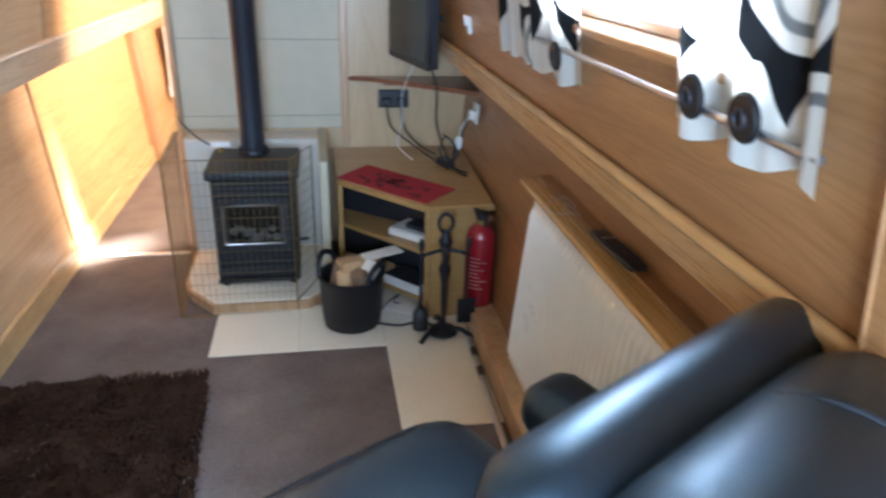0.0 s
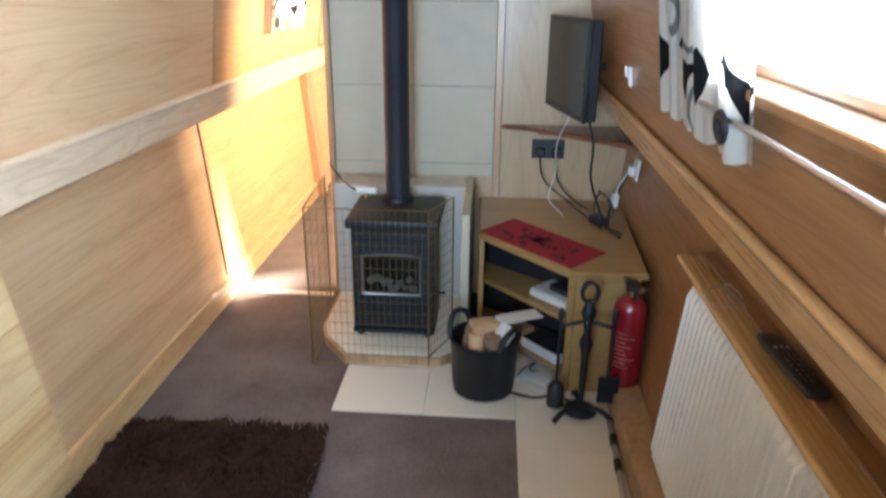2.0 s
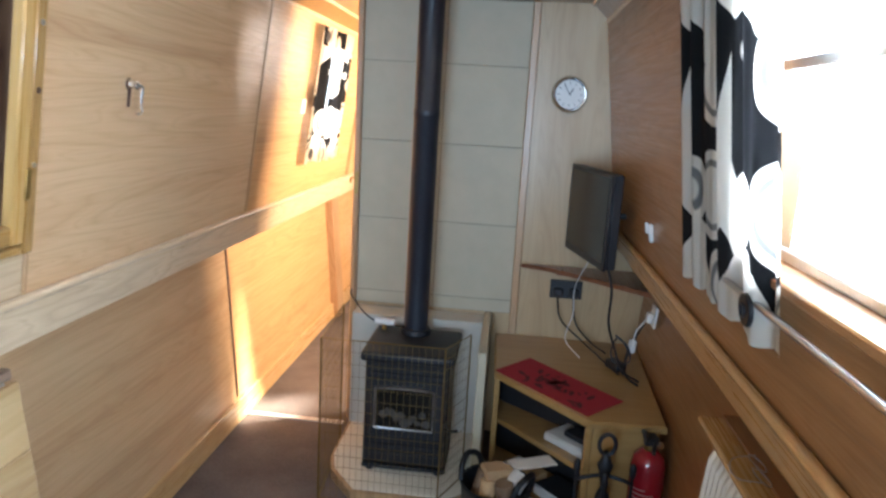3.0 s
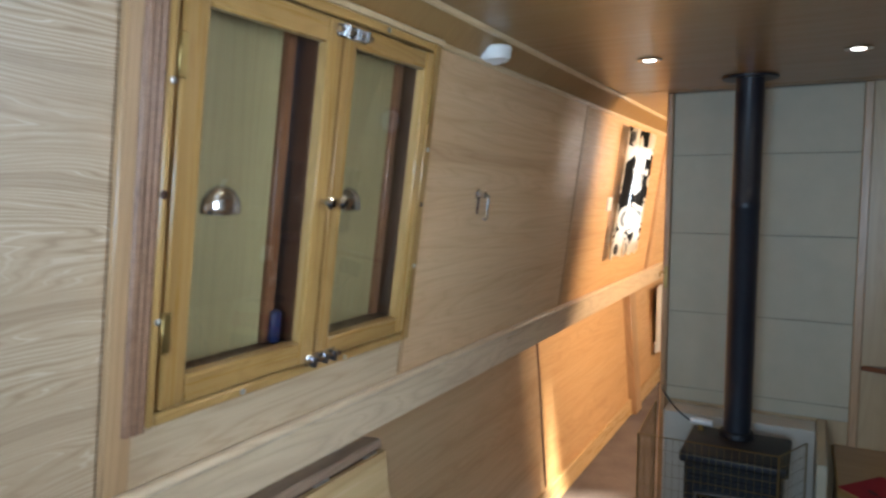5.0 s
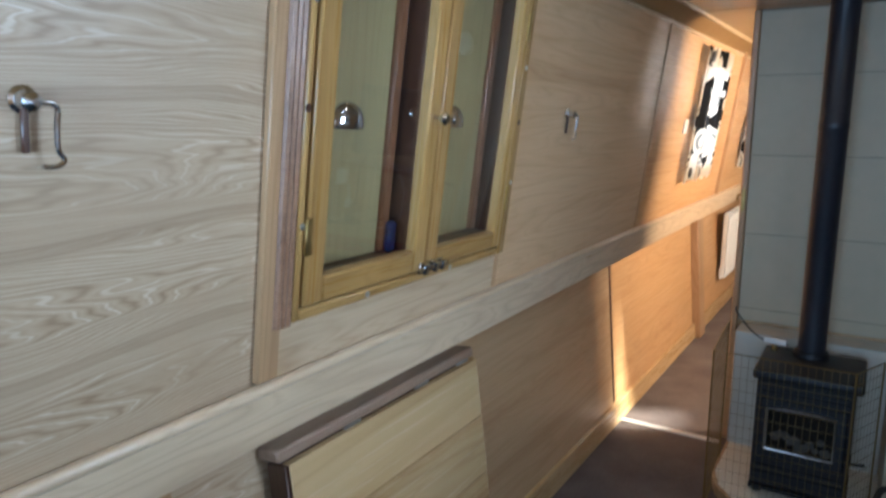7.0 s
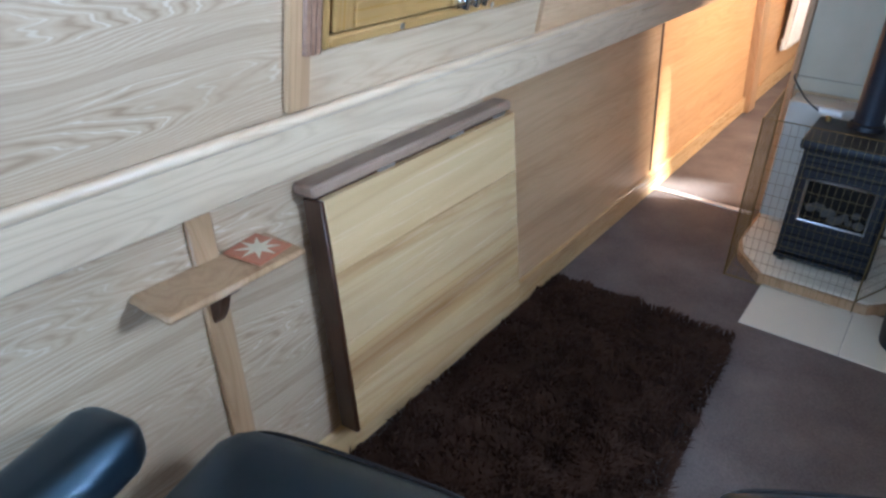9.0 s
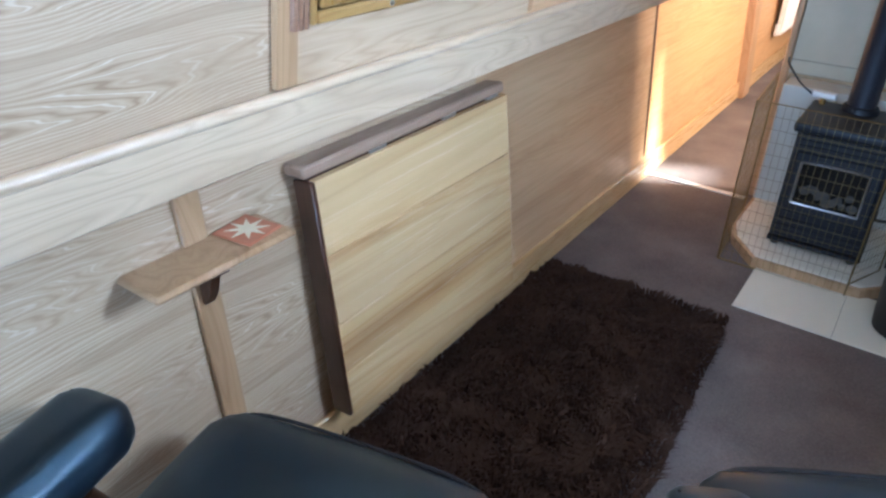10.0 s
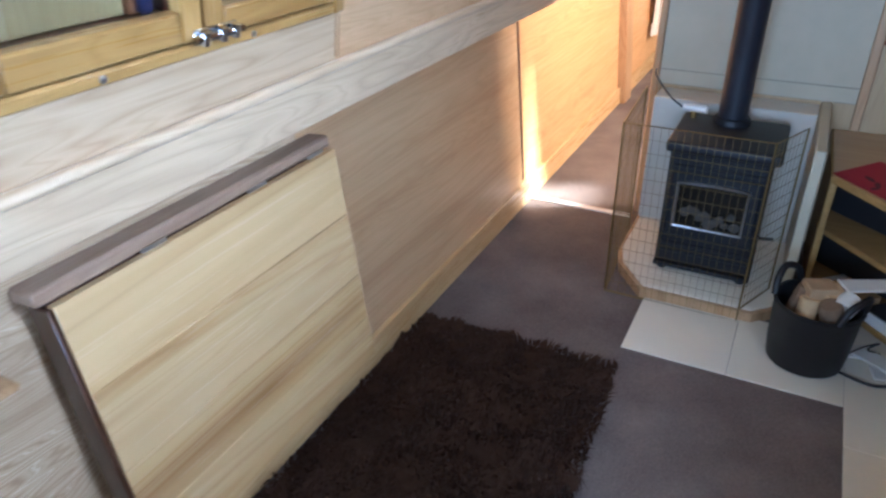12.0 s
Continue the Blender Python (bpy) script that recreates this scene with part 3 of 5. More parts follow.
# Unseen leaves added over the opening to cut the sun to a tapered wedge.
for name, outline in (
    ("door_side_near", ((1.24, -0.04), (1.73, -0.04), (1.868, 0.66), (1.876, 0.94), (1.24, 0.94))),
    ("door_side_far", ((2.46, -0.04), (2.46, 0.94), (1.884, 0.94), (1.93, 0.66), (2.08, -0.04))),
):
    leaf_bm = prism(bmesh.new(), outline, 0.0, 0.02)
    bmesh.ops.transform(leaf_bm, matrix=Matrix(((0, 0, 1, 0.052), (1, 0, 0, 0), (0, 1, 0, 0), (0, 0, 0, 1))), verts=leaf_bm.verts)
    structure(name, leaf_bm, HATCH, "unseen olive-brown leaf added to narrow the sunlight", R_UP)
window("window_5", R_UP, 1, 3.1, 4.1, 0.3, 0.82, "cabin window beyond the cross wall", POST)
structure("backdrop_right", B((1.02, -1.95, 0.9), (1.03, -0.3, 2.3)), OUTSIDE, "bright overexposed daylight outside the window")
# Unseen glowing board added outside window_5 to keep direct sun out.
structure("backdrop_right_far", B((1.02, 2.6, 0.9), (1.03, 4.6, 2.3)), OUTSIDE, "bright overexposed daylight outside the window")
structure("backdrop_left", B((-1.03, 1.3, 0.9), (-1.02, 2.5, 2.3)), OUTSIDE, "bright overexposed daylight outside the window")
structure("backdrop_left_far", B((-1.03, 2.9, 0.9), (-1.02, 3.9, 2.3)), OUTSIDE, "bright overexposed daylight outside the window")


# ---- curtains ----
def curtain(label, m, s, ya, yb, z0, z1, folds, eyelets, deep=0.014, group="curtains"):
    """Gathered cloth with ring eyelets near the lower edge, where a rod holds it."""
    c = thing("curtain", label, "curtain", m @ Matrix.Translation((s * 0.03, (ya + yb) / 2, z0)), group)
    bm, w, h, nu, nv = bmesh.new(), yb - ya, z1 - z0, 72, 26
    rnd = random.Random(int(ya * 100))
    ph = rnd.uniform(0, 6)
    grid = []
    for j in range(nv + 1):
        v = j / nv
        row = []
        for i in range(nu + 1):
            u = i / nu
            wave = math.sin(u * folds * 2 * math.pi + ph) + 0.35 * math.sin(u * folds * 4.7 * math.pi + 1.3 + 2 * v)
            hem = 0.008 * math.sin(u * folds * 2 * math.pi + ph + 1.0) * (1 - v) ** 4
            row.append(bm.verts.new((deep * wave * (0.75 + 0.25 * v), (u - 0.5) * w, v * h + hem)))
        grid.append(row)
    for a, b in zip(grid, grid[1:]):
        for i in range(nu):
            bm.faces.new((a[i], a[i + 1], b[i + 1], b[i]))
    bmesh.ops.solidify(bm, geom=bm.faces[:], thickness=0.0012)
    part("cloth", bm, CURTAIN, c, smooth=80)
    for u in eyelets:
        for z in (0.052, h - 0.05):
            ring = bmesh.new()
            turn = pose(s * 0.016, (u - 0.5) * w, z, 0, 90, 0)
            lathe(ring, ((0.026, -0.004), (0.029, -0.001), (0.029, 0.003), (0.023, 0.006)), 24, turn)
            e = part("eyelet", ring, EYELET, c)
            part("eyelet_rim", tube(bmesh.new(), [turn @ Vector((0.011 * math.cos(a), 0.011 * math.sin(a), s * 0.006)) for a in (k * 2 * math.pi / 16 for k in range(17))], 0.0025, 6, straight=True), BLACK, e)
    return c


curtain("cream cotton curtain with black and grey circles, drawn to the side", R_UP, -1, -1.03, -0.735, 0.180, 0.93, 2.0, (0.36,))
curtain("narrow folded curtain edge with black and white print", R_UP, -1, -0.71, -0.44, 0.182, 0.93, 2.5, (), 0.01)
curtain("cream cotton curtain with black print, gathered at the window's near side", R_UP, -1, -1.705, -1.375, 0.21, 0.93, 2.5, (0.36, 0.72), 0.018)
curtain("printed black and cream curtain lit from behind", L_UP, 1, 1.31, 1.62, 0.205, 0.89, 1.5, (0.2,), 0.014)
curtain("printed curtain glowing with daylight", L_UP, 1, 1.63, 1.95, 0.2, 0.89, 2.5, (), 0.014)
curtain("far printed curtain with daylight behind it", L_UP, 1, 2.89, 3.47, 0.2, 0.89, 4.0, (), 0.014)
rod = thing("curtain_rod", "thin steel rod that holds the curtains at their lower edge", "curtain rod", R_UP @ Matrix.Translation((-0.034, -1.2, 0.245)))
part("bar", T([(0, -0.5, 0), (0, 0.46, 0)], 0.006, 10, straight=True), STEEL, rod)
for y in (-0.45, 0.44):
    part("bracket", T([(0, y, 0), (0.022, y, -0.004), (0.043, y, -0.004)], 0.004, 8), STEEL, rod)

# ---- side hatch with glazed doors ----
hatch = thing("side_hatch", "varnished pine side hatch with two closed glazed doors", "side hatch", L_UP @ Matrix.Translation((0, -1.055, 0.155)))
ya, yb, h = -0.41, 0.405, 0.76
for n, lo, hi in (("frame_stile", (ya, 0), (ya + 0.014, h)), ("frame_stile", (yb - 0.034, 0), (yb, h)), ("frame_rail", (ya + 0.0142, h - 0.022), (yb - 0.0342, h)), ("frame_rail", (ya + 0.0142, 0), (yb - 0.0342, 0.022))):
    part(n, B((0.0, *lo), (0.03, *hi), 0.004), PINE if n == "frame_stile" else PINE_Y, hatch)
for y, z in ((ya + 0.0035, 0.385), (ya + 0.03, 0.29), (yb - 0.016, 0.36), (0.335, 0.56)):
    part("knot", lathe(bmesh.new(), ((0.0075, 0.0), (0.0075, 0.0012), (0.004, 0.0018)), 10, pose(0.0296, y, z, 0, 90, 0)), MAHOGANY, hatch)
part("head_strip", B((0.0, ya - 0.02, h), (0.022, yb + 0.03, h + 0.018), 0.004), RAIL, hatch)
liner = bmesh.new()
for lo, hi in (((-0.394, 0.027), (-0.378, 0.738)), ((0.362, 0.027), (0.378, 0.738)), ((-0.378, 0.027), (0.362, 0.062)), ((-0.378, 0.70), (0.362, 0.738)), ((-0.022, 0.062), (0.022, 0.70))):
    box(liner, (-0.13, *lo), (-0.002, *hi), 0.002)
part("lining", liner, MAHOGANY, hatch, "dark mahogany lining of the opening")
for y0, y1 in ((-0.377, -0.082), (0.023, 0.318)):
    leaf = part("hatch_leaf", B((-0.08, y0, 0.0625), (-0.05, y1, 0.6995), 0.003), HATCH, hatch, "olive-brown varnished leaf")
    part("leaf_stile", B((-0.10, y1 + 0.0005, 0.063), (-0.04, y1 + 0.03, 0.699), 0.004), MAHOGANY_Z, leaf)
for k, (y0, y1) in enumerate(((-0.391, -0.002), (0.003, 0.366))):
    b = (0.05, 0.044)[k]
    lo, hi = 0.027, h - 0.027
    door = part("hatch_door", B((0.004, y0, lo), (0.034, y0 + b, hi), 0.004), PINE, hatch, "varnished pine glazed door")
    part("stile", B((0.004, y1 - b + 0.006, lo), (0.034, y1, hi), 0.004), PINE, door)
    for z in (lo, hi - b):
        part("rail", B((0.004, y0 + b + 0.0003, z), (0.0335, y1 - b + 0.0057, z + b), 0.004), PINE_Y, door)
    p = part("pane", B((0.014, y0 + b - 0.004, lo + b - 0.004), (0.018, y1 - b + 0.01, hi - b + 0.004)), GLASS, door)
    p.visible_shadow = False
    cup = bmesh.new()
    bmesh.ops.create_uvsphere(cup, u_segments=24, v_segments=14, radius=0.05)
    for v in cup.verts:
        v.co = Vector((max(v.co.x, 0) * 0.5, v.co.y, max(v.co.z, -0.006) * 0.95))
    part("cup_pull", cup, CHROME, hatch, "chrome cup pull", Matrix.Translation((-0.051, (-0.215, 0.175)[k], 0.346)))
    ky = (y1 - 0.02, y0 + 0.016)[k]
    knob = lathe(bmesh.new(), ((0.006, 0), (0.006, 0.012), (0.013, 0.018), (0.014, 0.026), (0.008, 0.032)), 16, pose(0.034, ky, 0.372, 0, 90, 0))
    part("knob", knob, CHROME, door)
    for z in (0.125, 0.565):
        hy = (y0, y1)[k]
        part("hinge", B((0.03, hy - 0.008, z), (0.038, hy + 0.008, z + 0.07), 0.002), BRASS, door)
for z in (0.022, h - 0.06):
    bolt = bmesh.new()
    box(bolt, (0.034, -0.03, z), (0.041, 0.07, z + 0.026), 0.003)
    tube(bolt, [(0.047, -0.035, z + 0.013), (0.047, 0.075, z + 0.013)], 0.006, 8, straight=True)
    for y in (-0.015, 0.025, 0.055):
        tube(bolt, [(0.047, y, z + 0.002), (0.05, y, z + 0.024)], 0.0085, 8, straight=True)
    part("bolt", bolt, CHROME, hatch, "small chrome bolt")
part("catch", B((-0.042, -0.07, 0.064), (-0.022, -0.045, 0.135), 0.006), BLUE, hatch, "dark blue plastic catch")
for y, z in ((ya + 0.007, 0.18), (ya + 0.007, 0.56), (-0.2, 0.011), (0.12, 0.011), (yb - 0.017, 0.2), (yb - 0.017, 0.5), (-0.14, h - 0.011), (0.16, h - 0.011)):
    part("screw_head", lathe(bmesh.new(), ((0.006, 0), (0.006, 0.002), (0.003, 0.003)), 10, pose(0.03, y, z, 0, 90, 0)), STEEL, hatch)


# ---- ceiling things ----
for x, y in ((-0.31, 0.20), (0.295, 0.30), (-0.262, -1.04), (-0.50, 2.2)):
    dl = thing("downlight", "lit round recessed downlight with a chrome rim", "downlight", pose(x, y, CEILING - 0.006), "ceiling downlights")
    part("rim", lathe(bmesh.new(), ((0.040, 0.006), (0.041, 0.003), (0.036, 0.0), (0.026, 0.0), (0.022, 0.004)), 28), CHROME, dl)
    part("lens", lathe(bmesh.new(), ((0.022, 0.004), (0.020, 0.0015), (0.012, 0.0005)), 24), LED, dl)
    spot(x, y, CEILING - 0.02)
alarm = thing("smoke_alarm", "round white plastic smoke alarm on the ceiling edge", "smoke alarm", pose(-0.65, -0.325, 1.955, 0, 180 - 6, 0))
part("base", lathe(bmesh.new(), ((0.056, 0.0), (0.058, 0.006), (0.056, 0.012)), 36), WHITE_PL, alarm)
part("cover", lathe(bmesh.new(), ((0.054, 0.012), (0.053, 0.026), (0.046, 0.036), (0.02, 0.040), (0.018, 0.037)), 36), WHITE_PL, alarm)

vent = thing("ceiling_vent", "round grey metal mushroom vent in the ceiling", "ceiling vent", pose(0.03, -1.13, CEILING - 0.03))
part("dish", lathe(bmesh.new(), ((0.03, 0.0), (0.07, 0.006), (0.085, 0.014), (0.08, 0.018)), 32), STEEL, vent)
part("collar", lathe(bmesh.new(), ((0.06, 0.0182), (0.06, 0.029)), 28), BLACK, vent)

# ---- left wall things ----
for y in (-1.905, -0.275):
    hk = thing("wall_hook", "small brass swivel hook on the veneered wall", "hook", L_UP @ Matrix.Translation((0.0, y, 0.489)), "wall hooks")
    part("plate", lathe(bmesh.new(), ((0.017, 0), (0.017, 0.003), (0.012, 0.006), (0.009, 0.02), (0.011, 0.026), (0.004, 0.032)), 18, pose(0, 0, 0.05, 0, 90, 0)), CHROME, hk)
    part("arm", T([(0.022, 0, 0.05), (0.026, 0.025, 0.046), (0.026, 0.026, 0.02), (0.026, 0.027, -0.006), (0.026, 0.034, -0.018), (0.026, 0.024, -0.026), (0.026, 0.008, -0.025)], 0.0035, 8), CHROME, hk)
    part("hanger", B((0.002, -0.005, -0.012), (0.009, 0.004, 0.04), 0.002), MAHOGANY, hk)
sw = thing("light_switch", "small cream wall switch", "switch", L_UP @ Matrix.Translation((0.0, 1.27, 0.49)))
part("plate", B((0, -0.035, -0.035), (0.008, 0.035, 0.035), 0.003), WHITE_PL, sw)
part("rocker", B((0.008, -0.01, -0.016), (0.012, 0.01, 0.016), 0.002), WHITE_PL, sw)

# folding table, hanging down
tb = thing("folding_table", "pale varnished wooden table folded down against the wall", "table", L_LOW)
ta, tz = (-1.362, -0.54), 0.818
part("top_rail", B((0.0, ta[0] - 0.014, tz - 0.03), (0.066, ta[1] - 0.008, tz), 0.006), GREY_OAK, tb, "brown top rail fixed to the wall")
LEAF_M = Matrix.Translation((0.035, 0, 0)) @ pose(0, 0, tz - 0.04, 0, -2.2, 0)
edges = (0.0, 0.185, 0.37, 0.51, 0.64)
for za, zb in zip(edges, edges[1:]):
    part("board", B((0.014, ta[0] + 0.012, -zb + 0.0006), (0.036, ta[1], -za - 0.0006), 0.0015), TABLE, tb, "", LEAF_M)
part("edge_strip", B((-0.024, ta[0], -0.64), (0.036, ta[0] + 0.0115, 0.0), 0.003), MAHOGANY, tb, "dark wooden edge", LEAF_M)
part("back_frame", B((0.0, ta[0] + 0.012, -0.63), (0.0135, ta[1] - 0.02, 0.008)), MAHOGANY, tb, "", LEAF_M)
for y in (-1.12, -0.82, -0.6):
    part("hinge", B((0.014, y - 0.03, -0.0005), (0.024, y + 0.03, 0.011), 0.002), STEEL, tb, "", LEAF_M)

# small shelf with coaster
sh = thing("wall_shelf", "small light oak shelf on a dark bracket", "shelf", pose(-0.945, -1.63, 0.735))
part("board", B((-0.005, -0.165, -0.018), (0.12, 0.165, 0.0), 0.007), POST, sh)
br = bmesh.new()
prism(br, ((0.0, -0.11), (0.012, -0.115), (0.03, -0.085), (0.045, -0.04), (0.075, -0.022), (0.08, -0.0), (0.0, 0.0)), -0.012, 0.012)
bmesh.ops.transform(br, matrix=Matrix(((1, 0, 0, 0.012), (0, 0, 1, 0), (0, 1, 0, -0.018), (0, 0, 0, 1))), verts=br.verts)
part("bracket", br, MAHOGANY, sh, "dark curved wooden bracket")
co = thing("coaster", "rust-red square coaster with a cream star flower", "coaster", pose(-0.895, -1.535, 0.7355, 0, 0, 8))
part("pad", B((-0.05, -0.05, 0), (0.05, 0.05, 0.006), 0.003), CORK, co)
points = [(q * math.cos(k * math.pi / 8), q * math.sin(k * math.pi / 8)) for k, q in enumerate((0.046, 0.017) * 8)]
part("star", prism(bmesh.new(), points, 0.0062, 0.0072), CREAM, co)

# corridor radiator
def radiator(label, m, length, height, s):
    """Convector radiator: a ribbed front panel, a top grille edge and two valves; s: which way it faces."""
    r = thing("radiator", label, "radiator", m, "panel radiators")
    n = int(length / 0.033)
    bm = bmesh.new()
    prof = []
    for i in range(n * 4 + 1):
        u = i / 4
        k = i % 4
        prof.append((0.0 if k in (0, 1) else s * 0.012, u * length / n))
    rows = []
    for z, flat in ((0.0, 1), (0.012, 1), (0.035, 0), (height - 0.045, 0), (height - 0.02, 1), (height, 1)):
        rows.append([bm.verts.new((0.0 if flat else x, y, z)) for x, y in prof])
    for a, b in zip(rows, rows[1:]):
        for i in range(len(prof) - 1):
            bm.faces.new((a[i], a[i + 1], b[i + 1], b[i]))
    part("front_panel", bm, WHITE, r, "", None, 20)
    x = sorted((-s * 0.004, -s * 0.04))
    part("back_panel", B((x[0], 0.0, 0.0), (x[1], length, height), 0.004), WHITE, r)
    top = bmesh.new()
    for i in range(int(length / 0.03)):
        xx = sorted((-s * 0.010, -s * 0.036))
        box(top, (xx[0], 0.008 + i * 0.03, height), (xx[1], 0.026 + i * 0.03, height + 0.003))
    part("top_grille", top, WHITE, r)
    holes = bmesh.new()
    for i in range(n):
        lathe(holes, ((0.006, 0.0), (0.006, 0.0022), (0.0045, 0.003)), 8, pose(s * 0.0005, (i + 0.62) * length / n, height - 0.032, 0, s * 90, 0))
    part("rib_end", holes, STEEL, r)["kind"] = "stuff"
    for y in (-0.025, length + 0.025):
        v = part("valve", lathe(bmesh.new(), ((0.012, 0), (0.014, 0.03), (0.012, 0.05), (0.016, 0.055), (0.016, 0.08), (0.008, 0.085)), 14, Matrix.Translation((-s * 0.03, y, 0.0))), WHITE_PL, r)
    return r


radiator("white ribbed panel radiator in the corridor", pose(-0.85, 3.4, 0.28), 0.82, 0.52, 1)
radiator("white ribbed panel radiator under a wooden shelf", R_LOW @ Matrix.Translation((-0.042, -1.39, 0.105)), 1.09, 0.585, -1)
rs = thing("radiator_shelf", "varnished oak shelf above the radiator", "shelf", pose(0.90, -0.9, 0.745))
part("board", B((-0.05, -0.62, 0.0), (0.054, 0.60, 0.02), 0.009, None, 3), SHELF, rs)
part("back_strip", B((0.012, -0.62, 0.0205), (0.055, 0.60, 0.028), 0.003), OAK_SHADED, rs, "darker strip along the wall")
rc = thing("remote_control", "black remote control lying on the radiator shelf", "remote control", pose(0.915, -0.90, 0.7745, 0, 0, 3))
part("body", pillow((0.046, 0.22, 0.018), 0.007, 0.003), BLACK, rc, "", Matrix.Translation((0, 0, 0.009)))
for i in range(8):
    for j in range(3):
        part("key", B((-0.015 + j * 0.011, -0.08 + i * 0.017, 0.0175), (-0.008 + j * 0.011, -0.07 + i * 0.017, 0.0212), 0.001), SCREEN if i < 7 else STEEL, rc)
gl = thing("spectacles", "thin folded wire spectacles on the radiator shelf", "spectacles", pose(0.90, -0.62, 0.7655, 0, 0, 80))
for x in (-0.032, 0.032):
    ring = [(x + 0.027 * math.cos(a), 0.02 * math.sin(a), 0.022 + 0.012 * math.sin(a)) for a in (k * math.pi / 10 for k in range(21))]
    part("lens_rim", T(ring, 0.0012, 6, straight=True), STEEL, gl)
    part("temple", T([(x * 2, 0.0, 0.026), (x * 1.4, 0.05, 0.016), (-x * 0.6, 0.062, 0.012)], 0.0014, 6), STEEL, gl)
part("bridge", T([(-0.006, 0.004, 0.025), (0, 0.006, 0.03), (0.006, 0.004, 0.025)], 0.0012, 6), STEEL, gl)
solid("cleaning_cloth", pillow((0.07, 0.12, 0.014), 0.006, 0.004), YELLOW, "folded yellow-green cloth on the radiator shelf", "cloth", m=pose(0.905, -1.43, 0.7735, 0, 0, 12))
cs = thing("wall_clip", "small white plastic clip on the oak cabin side", "clip", R_UP @ Matrix.Translation((0.0, 0.117, 0.175)))
part("plate", B((-0.014, -0.012, -0.03), (0.0, 0.012, 0.03), 0.005), WHITE_PL, cs)
part("lever", B((-0.024, -0.006, 0.0), (-0.0142, 0.006, 0.036), 0.004), WHITE_PL, cs)
pole = thing("boat_pole", "slim silver telescopic pole with black collars lying on the floor", "pole", pose(0.778, -0.3, 0.0135, 0, 0, -2))
part("tube", T([(0, -0.75, 0), (0, 0.30, 0)], 0.0105, 12, straight=True), STEEL, pole)
for y in (0.06, 0.19):
    part("collar", T([(0, y - 0.028, 0), (0, y + 0.028, 0)], 0.0128, 12, straight=True), BLACK, pole)

# ---- stove corner ----
hearth = thing("hearth", "low tiled hearth with oak edging and tiled upstands", "hearth", pose(0, 0, 0))
OUT = ((-0.33, 0.475), (-0.214, 0.325), (0.17, 0.325), (0.275, 0.43), (0.275, 1.044), (-0.362, 1.044), (-0.362, 0.58))
part("plinth", prism(bmesh.new(), OUT, 0.0, 0.044, 0.004), POST, hearth, "oak edged plinth")
BED = ((-0.316, 0.478), (-0.207, 0.339), (0.165, 0.339), (0.261, 0.436), (0.261, 0.90), (-0.348, 0.90), (-0.348, 0.585))
part("tile_bed", prism(bmesh.new(), BED, 0.0442, 0.0495), TILE, hearth)
for i in range(5):
    for j in range(5):
        x0, y0 = -0.206 + i * 0.094, 0.349 + j * 0.094
        if x0 + 0.09 < 0.25 and not (i == 4 and j < 1):
            part("hearth_tile", B((x0, y0, 0.044), (x0 + 0.09, y0 + 0.09, 0.052), 0.0015), TILE, hearth)
for x0, y0, x1, y1 in ((-0.29, 0.49, -0.21, 0.58), (-0.34, 0.585, -0.21, 0.85)):
    part("hearth_tile", B((x0, y0, 0.044), (x1, y1, 0.052), 0.0015), TILE, hearth)
part("upstand_back", B((-0.36, 0.90, 0.044), (0.235, 1.044, 0.585), 0.004), UPSTAND, hearth, "pale tiled ledge behind the stove")
part("upstand_side", B((0.237, 0.47, 0.044), (0.272, 1.042, 0.60), 0.004), WALL_TILE, hearth, "pale tiled side panel")
part("grout_bed", B((-0.3745, BY - 0.0108, 0.60), (0.3515, BY - 0.0005, 1.984)), GROUT, bpy.data.objects["wall_cross"])
rows_z = (0.60, 0.66, 1.008, 1.362, 1.708, 1.98)
for a, b in zip(rows_z, rows_z[1:]):
    for x0, x1 in ((-0.374, -0.012), (-0.009, 0.351)):
        part("wall_tile", B((x0, BY - 0.012, a + 0.0015), (x1, BY - 0.001, b - 0.0015), 0.0015), WALL_TILE, bpy.data.objects["wall_cross"])

stove = thing("stove", "black cast-iron stove with a window in its door", "stove", pose(-0.036, 0.47, 0.052))
part("body", B((-0.168, 0.015, 0.035), (0.168, 0.30, 0.4855), 0.008), IRON, stove)
part("top_plate", B((-0.18, -0.04, 0.486), (0.19, 0.31, 0.526), 0.012, None, 3), IRON, stove)
part("base_plate", B((-0.17, 0.0, 0.018), (0.17, 0.29, 0.034), 0.004), IRON, stove)
for x in (-0.14, 0.14):
    for y in (0.03, 0.26):
        part("leg", lathe(bmesh.new(), ((0.014, 0.0), (0.018, 0.006), (0.012, 0.018)), 12, Matrix.Translation((x, y, 0.0))), IRON, stove)
for k in range(3):
    part("louvre", B((-0.15, 0.004, 0.418 + k * 0.022), (0.15, 0.016, 0.430 + k * 0.022), 0.003), IRON, stove)
for k in range(2):
    part("groove_bar", B((-0.155, 0.008, 0.08 + k * 0.03), (0.155, 0.0155, 0.095 + k * 0.03), 0.003), IRON, stove)
door = part("door", B((-0.15, 0.0, 0.155), (0.15, 0.0148, 0.405), 0.006), IRON, stove)
wf = bmesh.new()
arch = [(-0.122, 0.20), (-0.122, 0.366), (-0.06, 0.371), (0.0, 0.372), (0.055, 0.371), (0.112, 0.366), (0.112, 0.20), (-0.122, 0.20)]
tube(wf, [(x, -0.004, z) for x, z in arch], 0.0055, 8, straight=True)
part("window_frame", wf, STEEL, door, "bright metal window frame")
part("stove_window", B((-0.12, -0.0035, 0.202), (0.11, -0.0005, 0.365)), DARKGLASS, door)
rnd = random.Random(5)
